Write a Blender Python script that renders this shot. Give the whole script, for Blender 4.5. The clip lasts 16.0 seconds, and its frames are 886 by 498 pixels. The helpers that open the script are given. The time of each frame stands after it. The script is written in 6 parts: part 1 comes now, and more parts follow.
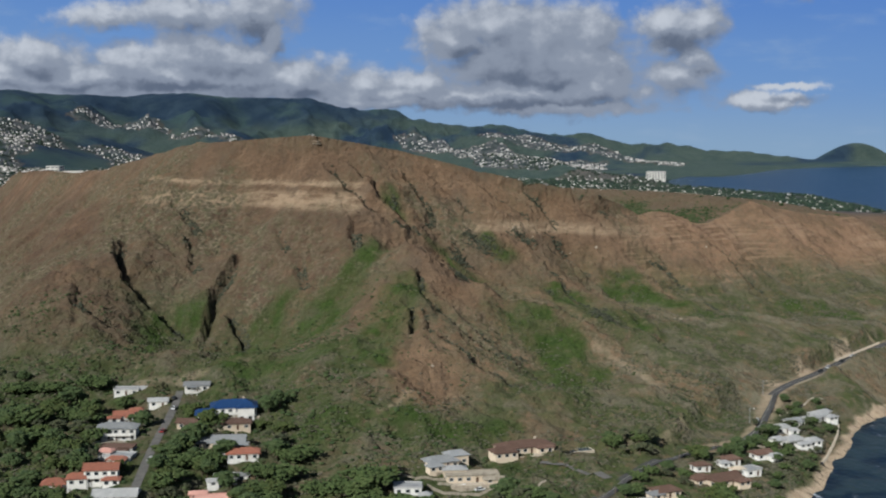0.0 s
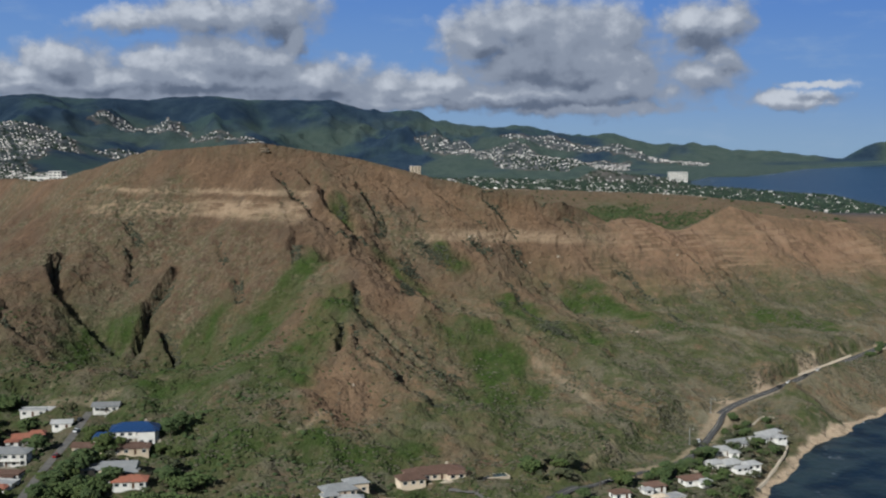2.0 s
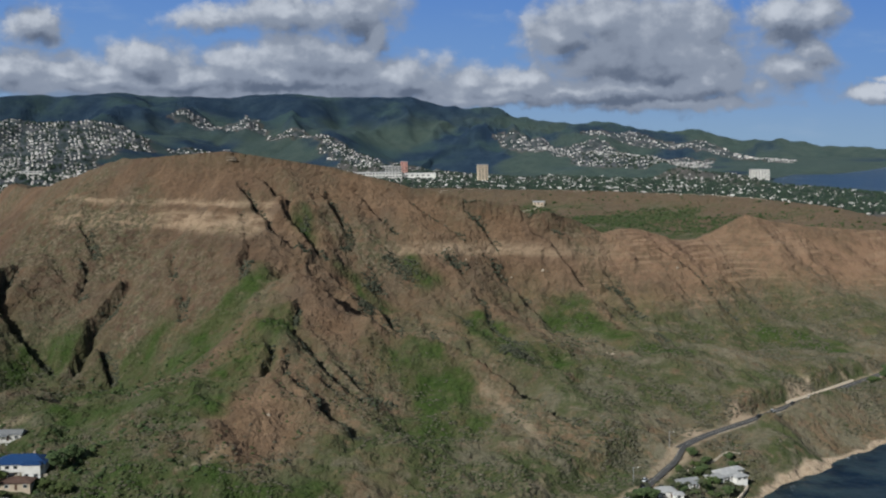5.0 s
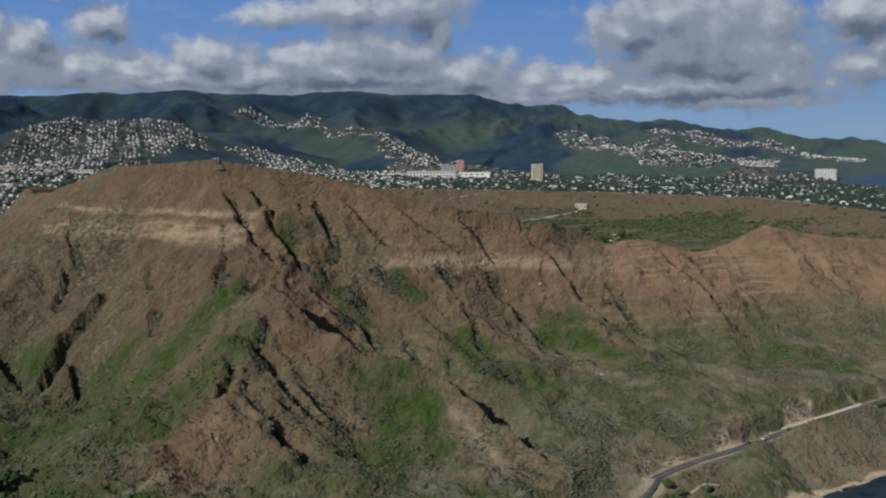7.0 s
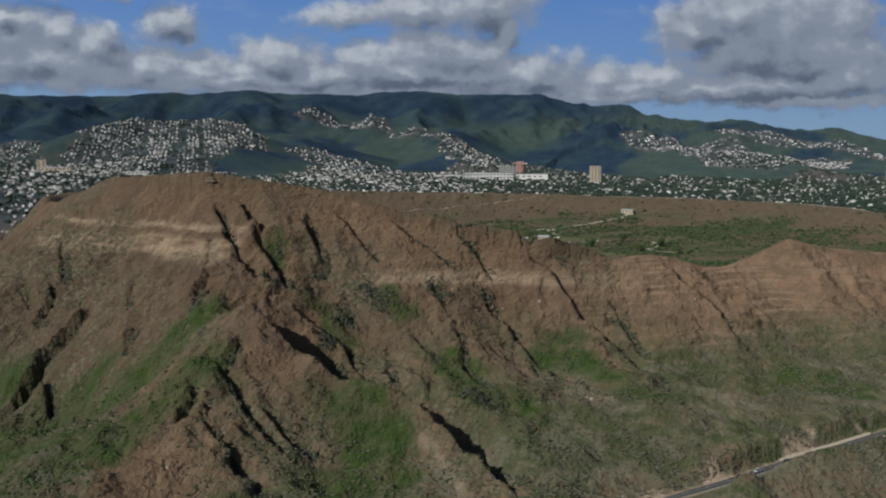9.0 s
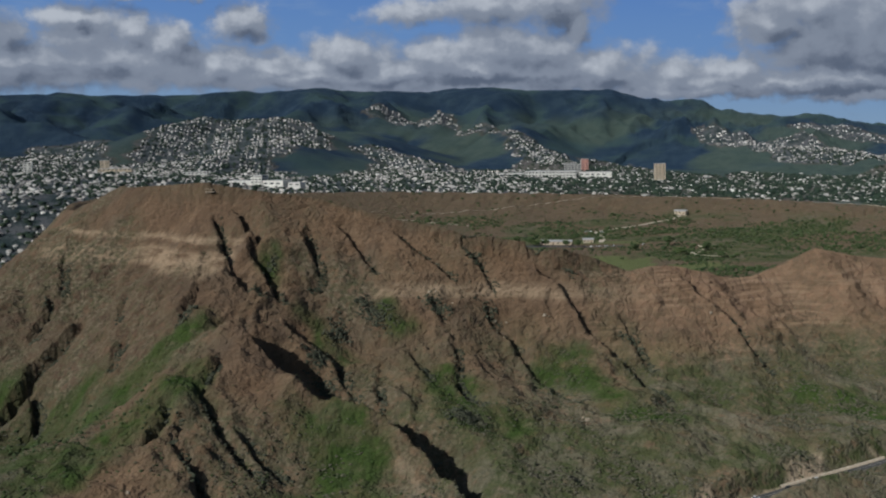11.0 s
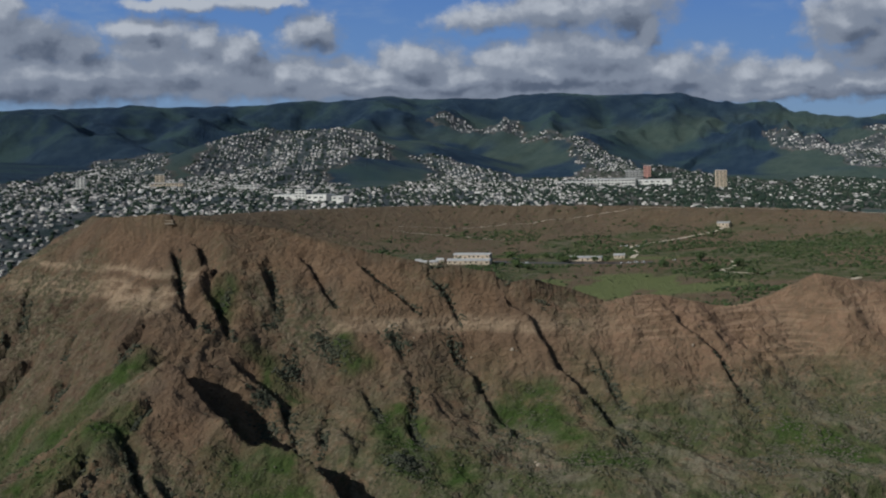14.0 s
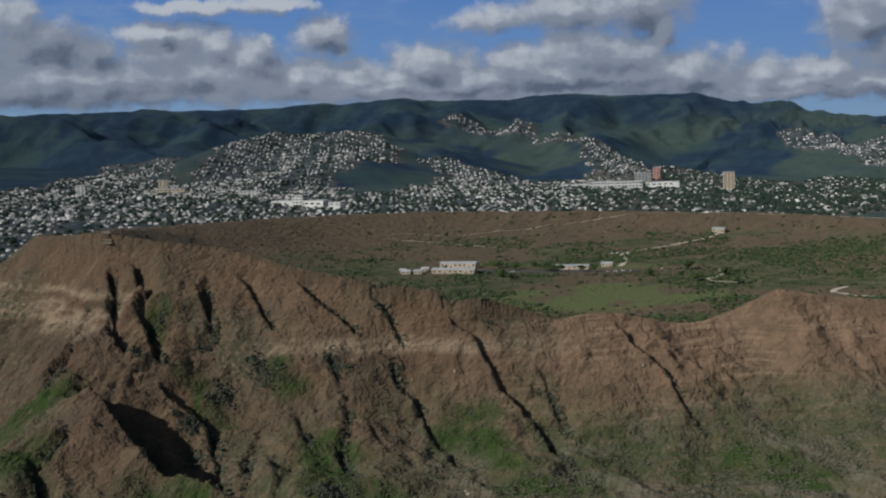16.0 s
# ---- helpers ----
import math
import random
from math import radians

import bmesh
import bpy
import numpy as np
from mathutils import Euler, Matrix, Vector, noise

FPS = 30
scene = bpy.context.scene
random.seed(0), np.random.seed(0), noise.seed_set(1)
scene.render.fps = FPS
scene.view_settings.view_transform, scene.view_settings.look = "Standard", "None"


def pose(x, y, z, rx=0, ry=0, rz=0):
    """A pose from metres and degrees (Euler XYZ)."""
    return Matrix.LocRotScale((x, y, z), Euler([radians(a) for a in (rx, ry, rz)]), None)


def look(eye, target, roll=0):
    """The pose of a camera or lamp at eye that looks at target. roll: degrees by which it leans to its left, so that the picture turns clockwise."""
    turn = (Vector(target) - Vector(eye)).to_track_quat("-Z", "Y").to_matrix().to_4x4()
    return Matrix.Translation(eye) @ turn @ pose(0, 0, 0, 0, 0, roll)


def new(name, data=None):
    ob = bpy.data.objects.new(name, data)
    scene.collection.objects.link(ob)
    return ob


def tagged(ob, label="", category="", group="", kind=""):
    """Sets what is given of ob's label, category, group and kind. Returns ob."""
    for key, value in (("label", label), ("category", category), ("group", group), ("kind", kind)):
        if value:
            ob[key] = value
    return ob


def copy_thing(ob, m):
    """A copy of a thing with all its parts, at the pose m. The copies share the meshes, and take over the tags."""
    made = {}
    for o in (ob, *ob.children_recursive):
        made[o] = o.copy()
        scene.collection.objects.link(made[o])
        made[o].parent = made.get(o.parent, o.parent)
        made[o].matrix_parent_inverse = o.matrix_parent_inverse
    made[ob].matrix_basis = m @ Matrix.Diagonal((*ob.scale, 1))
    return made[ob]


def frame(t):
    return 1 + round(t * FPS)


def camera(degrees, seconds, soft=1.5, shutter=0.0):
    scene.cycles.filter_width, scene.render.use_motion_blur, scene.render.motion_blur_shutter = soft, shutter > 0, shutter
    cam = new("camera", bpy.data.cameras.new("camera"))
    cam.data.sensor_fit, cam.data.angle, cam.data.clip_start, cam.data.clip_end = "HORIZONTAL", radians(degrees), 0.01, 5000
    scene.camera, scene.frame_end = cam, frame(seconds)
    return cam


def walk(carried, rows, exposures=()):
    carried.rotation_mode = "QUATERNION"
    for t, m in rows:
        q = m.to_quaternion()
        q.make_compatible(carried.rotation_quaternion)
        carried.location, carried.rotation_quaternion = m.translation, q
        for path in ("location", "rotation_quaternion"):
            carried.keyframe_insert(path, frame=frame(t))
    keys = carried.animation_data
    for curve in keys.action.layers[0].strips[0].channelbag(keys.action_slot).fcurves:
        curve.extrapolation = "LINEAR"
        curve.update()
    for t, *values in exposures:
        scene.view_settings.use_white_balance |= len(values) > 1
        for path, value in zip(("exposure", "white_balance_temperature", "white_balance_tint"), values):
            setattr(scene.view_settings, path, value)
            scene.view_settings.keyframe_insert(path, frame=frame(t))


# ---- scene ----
cam = camera(38.3, 16.0, soft=2.2)
METRES, EYE, TILT, LEAN, TURN = 430.0, 147.0, -5.0, 0.0, 0.0
ROWS = [
    (0.0, 0.0, 0.0, 0.0, -0.0, 0.0, 0.0),
    (0.5, 0.0315, 0.015, 0.0033, 0.41, 0.0, 0.09),
    (1.0, 0.0625, 0.0305, 0.0068, 0.81, 0.01, 0.14),
    (1.5, 0.093, 0.0466, 0.0104, 1.22, 0.01, 0.19),
    (2.0, 0.1229, 0.0631, 0.0141, 1.72, 0.01, 0.22),
    (2.5, 0.1525, 0.0799, 0.0177, 2.27, 0.02, 0.25),
    (3.0, 0.1817, 0.0973, 0.0217, 2.91, 0.0, 0.28),
    (3.5, 0.2108, 0.1149, 0.026, 3.73, -0.05, 0.24),
    (4.0, 0.2397, 0.1329, 0.0303, 4.58, -0.12, 0.19),
    (6.5, 0.3752, 0.2252, 0.0564, 8.84, -0.37, -0.26),
    (7.0, 0.4008, 0.2436, 0.0625, 9.69, -0.43, -0.35),
    (7.5, 0.4256, 0.262, 0.0685, 10.56, -0.46, -0.45),
    (8.0, 0.45, 0.2806, 0.0745, 11.44, -0.5, -0.54),
    (8.5, 0.4742, 0.2987, 0.0806, 12.35, -0.58, -0.66),
    (9.0, 0.4975, 0.3174, 0.0864, 13.19, -0.56, -0.7),
    (11.5, 0.608, 0.4061, 0.1161, 17.61, -0.92, -0.54),
    (12.0, 0.6294, 0.4246, 0.1221, 18.15, -0.94, -0.47),
    (12.5, 0.6508, 0.4427, 0.1279, 18.72, -0.98, -0.35),
    (13.0, 0.6716, 0.4616, 0.1337, 19.39, -0.95, -0.22),
    (13.5, 0.6925, 0.4799, 0.1393, 20.12, -0.85, -0.12),
    (14.0, 0.7131, 0.4995, 0.1449, 20.85, -0.73, -0.05),
    (14.5, 0.7337, 0.5181, 0.1505, 21.21, -0.7, 0.08),
    (15.0, 0.7541, 0.5368, 0.1563, 21.51, -0.66, 0.26),
    (15.5, 0.7745, 0.5556, 0.1621, 21.81, -0.69, 0.28),
    (16.0, 0.7947, 0.5751, 0.1679, 22.05, -0.76, 0.26),
]
walk(cam, [(t, pose(0, 0, EYE, TILT, LEAN, TURN) @ pose(METRES * x, METRES * y, METRES * z, 90 + pitch, roll, yaw)) for t, x, y, z, yaw, pitch, roll in ROWS],
     exposures=[(0, 0.0, 5980, 6), (3, 0.0, 5980, 6), (6.5, -0.02, 5980, 6), (7.0, -0.12, 5980, 6), (11.5, -0.26, 5950, 6), (16, -0.31, 5930, 6)])

# ---- daylight: an afternoon sun behind the viewer's left shoulder, and the sky ----
SUN_TURN, SUN_UP = 206.0, 29.0            # degrees clockwise from the y axis, degrees above the horizon
to_sun = Vector((math.sin(radians(SUN_TURN)) * math.cos(radians(SUN_UP)), math.cos(radians(SUN_TURN)) * math.cos(radians(SUN_UP)), math.sin(radians(SUN_UP))))
sun = new("sun", bpy.data.lights.new("sun", "SUN"))
sun.data.energy, sun.data.angle, sun.data.color = 4.25, radians(0.5), (1.0, 0.95, 0.87)
sun.matrix_world = look((0, 0, 600), Vector((0, 0, 600)) - to_sun)
world = bpy.data.worlds.new("sky")
scene.world = world
world.use_nodes = True
sky = world.node_tree.nodes.new("ShaderNodeTexSky")
sky.sky_type, sky.sun_disc, sky.sun_elevation, sky.sun_rotation = "NISHITA", False, radians(SUN_UP), radians(SUN_TURN)
world.node_tree.links.new(sky.outputs[0], world.node_tree.nodes["Background"].inputs[0])
world.node_tree.nodes["Background"].inputs[1].default_value = 0.05

# ---- materials ----
class Nodes:
    """A material's nodes, wired in short lines."""

    def __init__(self, name, rough=0.9):
        self.mat = bpy.data.materials.new(name)
        self.mat.use_nodes = True
        self.tree = self.mat.node_tree
        self.bsdf = self.tree.nodes["Principled BSDF"]
        self.bsdf.inputs["Roughness"].default_value = rough
        self.bsdf.inputs["Specular IOR Level"].default_value = 0.25
        self.bsdf.inputs["Diffuse Roughness"].default_value = 1.0 if rough > 0.7 else 0.0

    def node(self, kind, **settings):
        n = self.tree.nodes.new(kind)
        if "attribute_name" in settings:
            n.attribute_name = settings["attribute_name"]
        if "operation" in settings:
            n.operation = settings["operation"]
        if "use_clamp" in settings:
            n.use_clamp = settings["use_clamp"]
        if "interpolation_type" in settings:
            n.interpolation_type = settings["interpolation_type"]
        if "data_type" in settings:
            n.data_type, n.blend_type = settings["data_type"], settings["blend_type"]
        if "node_tree" in settings:
            n.node_tree = settings["node_tree"]
        return n

    def put(self, socket, value):
        if isinstance(value, bpy.types.NodeSocket):
            self.tree.links.new(value, socket)
        elif value is not None:
            if isinstance(value, (tuple, list)) and len(value) == 3 and socket.type == "RGBA":
                value = (*value, 1.0)
            socket.default_value = value

    def attr(self, name, out="Fac"):
        return self.node("ShaderNodeAttribute", attribute_name=name).outputs[out]

    def coord(self, out="Object"):
        return self.node("ShaderNodeTexCoord").outputs[out]

    def noise(self, scale, detail=4.0, rough=0.55, vector=None, out="Fac"):
        n = self.node("ShaderNodeTexNoise")
        self.put(n.inputs["Vector"], vector if vector is not None else self.coord())
        for key, v in (("Scale", scale), ("Detail", detail), ("Roughness", rough)):
            n.inputs[key].default_value = v
        return n.outputs[out]

    def math(self, op, a, b=0.0, clamp=False):
        n = self.node("ShaderNodeMath", operation=op, use_clamp=clamp)
        self.put(n.inputs[0], a), self.put(n.inputs[1], b)
        return n.outputs[0]

    def step(self, value, a, b, lo=0.0, hi=1.0):
        n = self.node("ShaderNodeMapRange", interpolation_type="SMOOTHSTEP")
        for i, v in enumerate((value, a, b, lo, hi)):
            self.put(n.inputs[i], v)
        return n.outputs[0]

    def mix(self, fac, a, b, blend="MIX"):
        n = self.node("ShaderNodeMix", data_type="RGBA", blend_type=blend)
        self.put(n.inputs[0], fac), self.put(n.inputs[6], a), self.put(n.inputs[7], b)
        return n.outputs[2]

    def scaled(self, vector, factors):
        n = self.node("ShaderNodeVectorMath", operation="MULTIPLY")
        self.put(n.inputs[0], vector)
        n.inputs[1].default_value = factors
        return n.outputs[0]

    def bump(self, height, strength, distance):
        n = self.node("ShaderNodeBump")
        n.inputs["Strength"].default_value, n.inputs["Distance"].default_value = strength, distance
        self.put(n.inputs["Height"], height)
        self.put(self.bsdf.inputs["Normal"], n.outputs[0])

    def base(self, colour):
        self.put(self.bsdf.inputs["Base Color"], colour)


def plain_surface(name, a, b, size, rough=0.8, bump=0.0, spread=0.0, metal=0.0, worn=None, island=False):
    """Two tones mottled at two scales; spread varies whole pieces; worn is a third, patchy tone."""
    n = Nodes(name, rough)
    c = n.mix(n.step(n.noise(1 / size), 0.35, 0.65), a, b)
    c = n.mix(n.step(n.noise(7 / size, 3), 0.3, 0.75, 0.0, 0.5), c, tuple(0.8 * v for v in a))
    if worn:
        c = n.mix(n.step(n.noise(0.45 / size, 5, 0.65), 0.52, 0.7, 0.0, 0.8), c, worn)
    if spread:
        r = n.node("ShaderNodeNewGeometry").outputs["Random Per Island"] if island else n.node("ShaderNodeObjectInfo").outputs["Random"]
        hsv = n.node("ShaderNodeHueSaturation")
        n.put(hsv.inputs["Value"], n.step(r, 0, 1, 1 - spread, 1 + spread))
        n.put(hsv.inputs["Color"], c)
        c = hsv.outputs[0]
    n.base(c)
    n.bsdf.inputs["Metallic"].default_value = metal
    if bump:
        n.bump(n.noise(5 / size, 5), 0.6, bump)
    return n.mat


def leaf_surface(name, tones, rough=0.85):
    """Foliage: each clump takes its own tone out of three."""
    n = Nodes(name, rough)
    r = n.node("ShaderNodeNewGeometry").outputs["Random Per Island"]
    c = n.mix(n.step(r, 0.15, 0.55), tones[0], tones[1])
    c = n.mix(n.step(r, 0.6, 0.95), c, tones[2])
    c = n.mix(n.step(n.noise(0.9, 3), 0.3, 0.7, 0.0, 0.35), c, tuple(0.6 * v for v in tones[0]))
    n.base(c)
    n.bump(n.noise(2.2, 4), 0.6, 0.3)
    return n.mat


def ground_surface():
    n = Nodes("dry_hillside", 0.95)
    n.bsdf.inputs["Specular IOR Level"].default_value = 0.1
    p = n.coord()
    big, mid, fine = n.noise(0.012, 5, 0.6, p), n.noise(0.07, 5, 0.62, p), n.noise(0.45, 5, 0.65, p)
    soil = n.mix(n.step(mid, 0.3, 0.7), (0.150, 0.094, 0.057), (0.206, 0.137, 0.086))
    soil = n.mix(n.step(big, 0.42, 0.68, 0.0, 0.7), soil, (0.130, 0.090, 0.062))
    soil = n.mix(n.step(fine, 0.46, 0.72, 0.0, 0.7), soil, (0.078, 0.052, 0.034))
    soil = n.mix(n.step(n.noise(0.16, 6, 0.72, n.scaled(p, (1.0, 1.0, 1.6))), 0.55, 0.72, 0.0, 0.4), soil, (0.250, 0.175, 0.115))
    # dark soil; on the left flank it also stands in for weaker light
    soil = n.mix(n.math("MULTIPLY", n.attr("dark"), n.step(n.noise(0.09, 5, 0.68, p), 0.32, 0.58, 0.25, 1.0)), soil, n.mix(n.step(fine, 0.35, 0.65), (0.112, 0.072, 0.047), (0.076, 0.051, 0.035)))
    streak = n.noise(0.11, 6, 0.66, n.scaled(p, (1.0, 0.3, 0.45)))
    soil = n.mix(n.step(streak, 0.50, 0.68, 0.0, 0.62), soil, (0.084, 0.058, 0.041))
    soil = n.mix(n.step(n.noise(0.035, 6, 0.7, n.scaled(p, (1.0, 0.45, 0.6))), 0.52, 0.64, 0.0, 0.5), soil, (0.112, 0.083, 0.060))
    red = n.attr("red")
    soil = n.mix(n.math("MULTIPLY", red, n.step(mid, 0.35, 0.65)), soil, (0.232, 0.144, 0.092))
    # flat-lying beds of tuff
    beds = n.noise(0.55, 3, 0.5, n.scaled(p, (0.03, 0.03, 1.0)))
    soil = n.mix(n.math("MULTIPLY", n.attr("beds"), n.step(beds, 0.5, 0.62)), soil, (0.245, 0.162, 0.106))
    soil = n.mix(n.math("MULTIPLY", n.attr("pale"), n.step(n.noise(0.25, 5, 0.7, n.scaled(p, (0.25, 0.25, 1.2))), 0.30, 0.56)), soil, (0.295, 0.216, 0.144))
    scrub = n.mix(n.step(fine, 0.4, 0.62), (0.068, 0.060, 0.038), (0.188, 0.150, 0.102))
    scrub = n.mix(n.step(n.noise(0.22, 5, 0.7, p), 0.46, 0.60, 0.0, 0.65), scrub, (0.084, 0.084, 0.042))
    c = n.mix(n.math("MULTIPLY", n.attr("scrub"), n.step(n.noise(0.2, 5, 0.7, p), 0.36, 0.56)), soil, scrub)
    # grey-olive ground, made paler so the right flank looks better lit
    right_pale = n.mix(n.step(fine, 0.35, 0.65), (0.205, 0.180, 0.135), (0.150, 0.142, 0.100))
    c = n.mix(n.math("MULTIPLY", n.attr("right_pale"), n.step(n.noise(0.13, 5, 0.7, p), 0.36, 0.6)), c, right_pale)
    green = n.mix(n.step(mid, 0.35, 0.65), (0.040, 0.055, 0.018), (0.066, 0.078, 0.030))
    green = n.mix(n.step(fine, 0.45, 0.7, 0.0, 0.7), green, (0.046, 0.058, 0.026))
    green = n.mix(n.step(n.noise(0.055, 5, 0.68, p), 0.47, 0.62, 0.0, 0.75), green, n.mix(n.step(fine, 0.4, 0.6), (0.155, 0.135, 0.100), (0.098, 0.090, 0.062)))
    c = n.mix(n.math("MULTIPLY", n.attr("veg"), n.step(n.noise(0.16, 5, 0.7, p), 0.30, 0.52)), c, green)
    grass = n.mix(n.step(fine, 0.38, 0.62), (0.026, 0.050, 0.010), (0.045, 0.072, 0.016))
    c = n.mix(n.math("MULTIPLY", n.attr("fresh"), n.step(n.noise(0.11, 5, 0.65, p), 0.34, 0.56, 0.25, 0.9)), c, grass)
    lawn = n.mix(mid, (0.082, 0.104, 0.038), (0.122, 0.126, 0.054))
    c = n.mix(n.attr("lawn"), c, lawn)
    # far woods and grass are blued: distance haze put into their colours
    hazy_forest = n.mix(n.step(n.noise(0.02, 6, 0.7, p), 0.38, 0.64), (0.015, 0.029, 0.052), (0.027, 0.046, 0.068))
    # broad lighter and darker patches imitate cloud shadows on the range
    hazy_forest = n.mix(n.step(n.noise(0.0045, 5, 0.6, p), 0.47, 0.62, 0.0, 0.75), hazy_forest, (0.040, 0.066, 0.062))
    hazy_meadow = n.mix(n.step(n.noise(0.03, 6, 0.7, p), 0.38, 0.62), (0.042, 0.062, 0.054), (0.060, 0.080, 0.066))
    hazy_forest = n.mix(n.math("MULTIPLY", n.attr("hazy_meadow"), 0.9), hazy_forest, hazy_meadow)
    c = n.mix(n.attr("hazy_forest"), c, hazy_forest)
    # town ground leans to blue for the same haze
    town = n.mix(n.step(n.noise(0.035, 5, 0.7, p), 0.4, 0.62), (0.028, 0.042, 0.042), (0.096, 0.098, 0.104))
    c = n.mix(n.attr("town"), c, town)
    sand = n.mix(n.step(n.noise(0.3, 4, 0.6, p), 0.3, 0.7), (0.40, 0.315, 0.225), (0.30, 0.225, 0.155))
    c = n.mix(n.attr("sand"), c, sand)
    n.base(c)
    rough = n.math("ADD", n.math("MULTIPLY", n.noise(0.5, 3, 0.6, p), 0.7), n.math("MULTIPLY", n.noise(0.14, 4, 0.6, n.scaled(p, (1.0, 0.7, 0.8))), 2.4))
    n.bump(rough, 0.95, 2.4)
    return n.mat


def water_surface():
    n = Nodes("sea_water", 0.32)
    p = n.coord()
    c = n.mix(n.step(n.noise(0.012, 4, 0.6, p), 0.4, 0.65), (0.004, 0.012, 0.019), (0.006, 0.018, 0.028))
    # reflected sky put into the base colour, bluer far out
    c = n.mix(n.attr("sky_tint"), c, (0.016, 0.046, 0.090))
    reef = n.attr("reef")
    c = n.mix(n.math("MULTIPLY", reef, n.step(n.noise(0.05, 4, 0.6, p), 0.35, 0.6)), c, (0.035, 0.055, 0.055))
    foam = n.step(n.noise(0.09, 6, 0.7, n.scaled(p, (1.0, 0.55, 1.0))), 0.60, 0.70)
    c = n.mix(n.math("MULTIPLY", foam, n.attr("surf")), c, (0.72, 0.76, 0.78))
    n.base(c)
    n.bsdf.inputs["IOR"].default_value = 1.33
    n.bsdf.inputs["Specular IOR Level"].default_value = 0.08
    n.bump(n.math("ADD", n.noise(0.25, 4, 0.6, n.scaled(p, (1.0, 0.5, 1.0))), n.math("MULTIPLY", n.noise(0.05, 3, 0.5, p), 2.0)), 0.7, 0.8)
    return n.mat


# clouds on the far sky: azimuth and height in degrees, half their width and height
CLOUDS = [(-20.0, 5.0, 1.75, 0.9), (-20.7, 4.3, 1.39, 0.59), (-16.0, 5.0, 1.45, 0.8), (-13.5, 5.3, 1.73, 0.98), (-11.1, 5.1, 1.51, 0.94), (-14.3, 4.5, 4.98, 0.61), (-18.6, 4.2, 2.86, 0.48), (-8.8, 4.4, 1.52, 0.75), (-7.8, 4.0, 1.28, 0.45), (-16.7, 7.0, 1.93, 0.48), (-13.5, 7.2, 2.22, 0.77), (-10.5, 7.3, 1.76, 0.93), (-9.8, 6.4, 0.7, 0.89), (-5.5, 4.2, 1.28, 0.56), (-3.4, 4.2, 1.8, 0.51), (-1.6, 3.7, 5.15, 0.33), (-1.6, 6.2, 1.54, 1.05), (0.4, 6.7, 2.31, 1.15), (2.5, 6.4, 2.3, 1.3), (4.8, 6.4, 1.27, 1.05)]
CLOUDS += [(0.9, 4.9, 2.82, 0.88), (3.5, 5.2, 1.79, 1.01), (5.5, 5.3, 0.76, 0.38), (4.8, 4.2, 1.78, 0.71), (0.9, 3.6, 4.62, 0.41), (3.5, 3.1, 3.57, 0.26), (8.3, 6.6, 1.5, 1.04), (9.5, 6.9, 0.99, 0.93), (8.6, 4.6, 1.45, 0.7), (9.1, 5.4, 0.75, 0.45), (12.1, 3.4, 1.46, 0.35), (13.2, 3.4, 1.09, 0.35), (13.3, 4.0, 1.21, 0.17), (-37.6, 7.5, 1.02, 0.87), (-36.3, 6.5, 1.97, 0.93), (-34.7, 6.1, 1.17, 0.75), (-36.8, 5.3, 2.19, 0.7), (-34.0, 5.0, 1.89, 0.83), (-31.1, 6.1, 1.8, 1.0), (-31.6, 6.8, 1.44, 0.47)]
CLOUDS += [(-29.2, 6.3, 1.21, 0.72), (-28.0, 5.8, 1.22, 0.77), (-30.0, 5.2, 2.92, 0.91), (-27.1, 5.1, 1.23, 0.87), (-25.6, 4.8, 1.48, 0.61), (-36.9, 4.5, 2.78, 0.59), (-32.4, 4.5, 2.88, 0.43), (-23.4, 4.6, 1.73, 0.49), (-21.4, 4.6, 1.49, 0.44), (-24.4, 6.6, 1.04, 0.82), (-29.8, 8.0, 2.42, 0.28), (-26.7, 7.9, 1.47, 0.26), (-39.5, 6.1, 2.02, 1.38), (15.5, 8.8, 3.0, 0.7), (22.0, 5.2, 2.4, 0.8), (-46.0, 5.6, 4.0, 1.4), (30.0, 6.0, 3.0, 1.0)]
CLOUDS += [(-17.9, 4.2, 5.33, 0.73), (-11.1, 4.2, 4.05, 0.7), (-4.2, 3.8, 4.12, 0.51), (2.2, 3.8, 5.1, 0.66), (3.2, 4.9, 3.57, 1.56), (-35.4, 5.0, 6.18, 0.9), (-26.8, 4.7, 4.94, 0.73), (-18.9, 4.5, 4.93, 0.68), (-11.5, 4.4, 5.22, 0.91)]
CLOUDS += [(-15.5, 3.8, 8.23, 0.44), (-4.2, 3.4, 5.16, 0.28), (-34.8, 4.5, 7.68, 0.57), (-21.4, 4.2, 9.85, 0.44), (-10.3, 3.9, 5.18, 0.48)]
SHADES = [(1.1, 4.8, 2.82, 0.76), (-14.3, 4.0, 7.01, 0.32), (-8.3, 3.8, 1.53, 0.3), (0.9, 3.4, 4.87, 0.28), (8.3, 6.0, 1.25, 0.5), (-10.5, 6.4, 1.0, 0.69), (2.7, 4.2, 1.54, 0.38), (-19.5, 4.5, 1.17, 0.38), (-11.8, 4.6, 1.5, 0.45), (-0.9, 5.6, 1.29, 0.35), (-35.9, 6.4, 2.21, 0.84), (-31.1, 6.5, 0.62, 0.33), (-26.8, 5.2, 0.88, 0.77), (-32.4, 4.5, 3.61, 0.34), (-36.9, 4.3, 2.31, 0.43), (-33.8, 5.6, 0.71, 0.71), (-24.3, 6.1, 0.74, 0.34)]


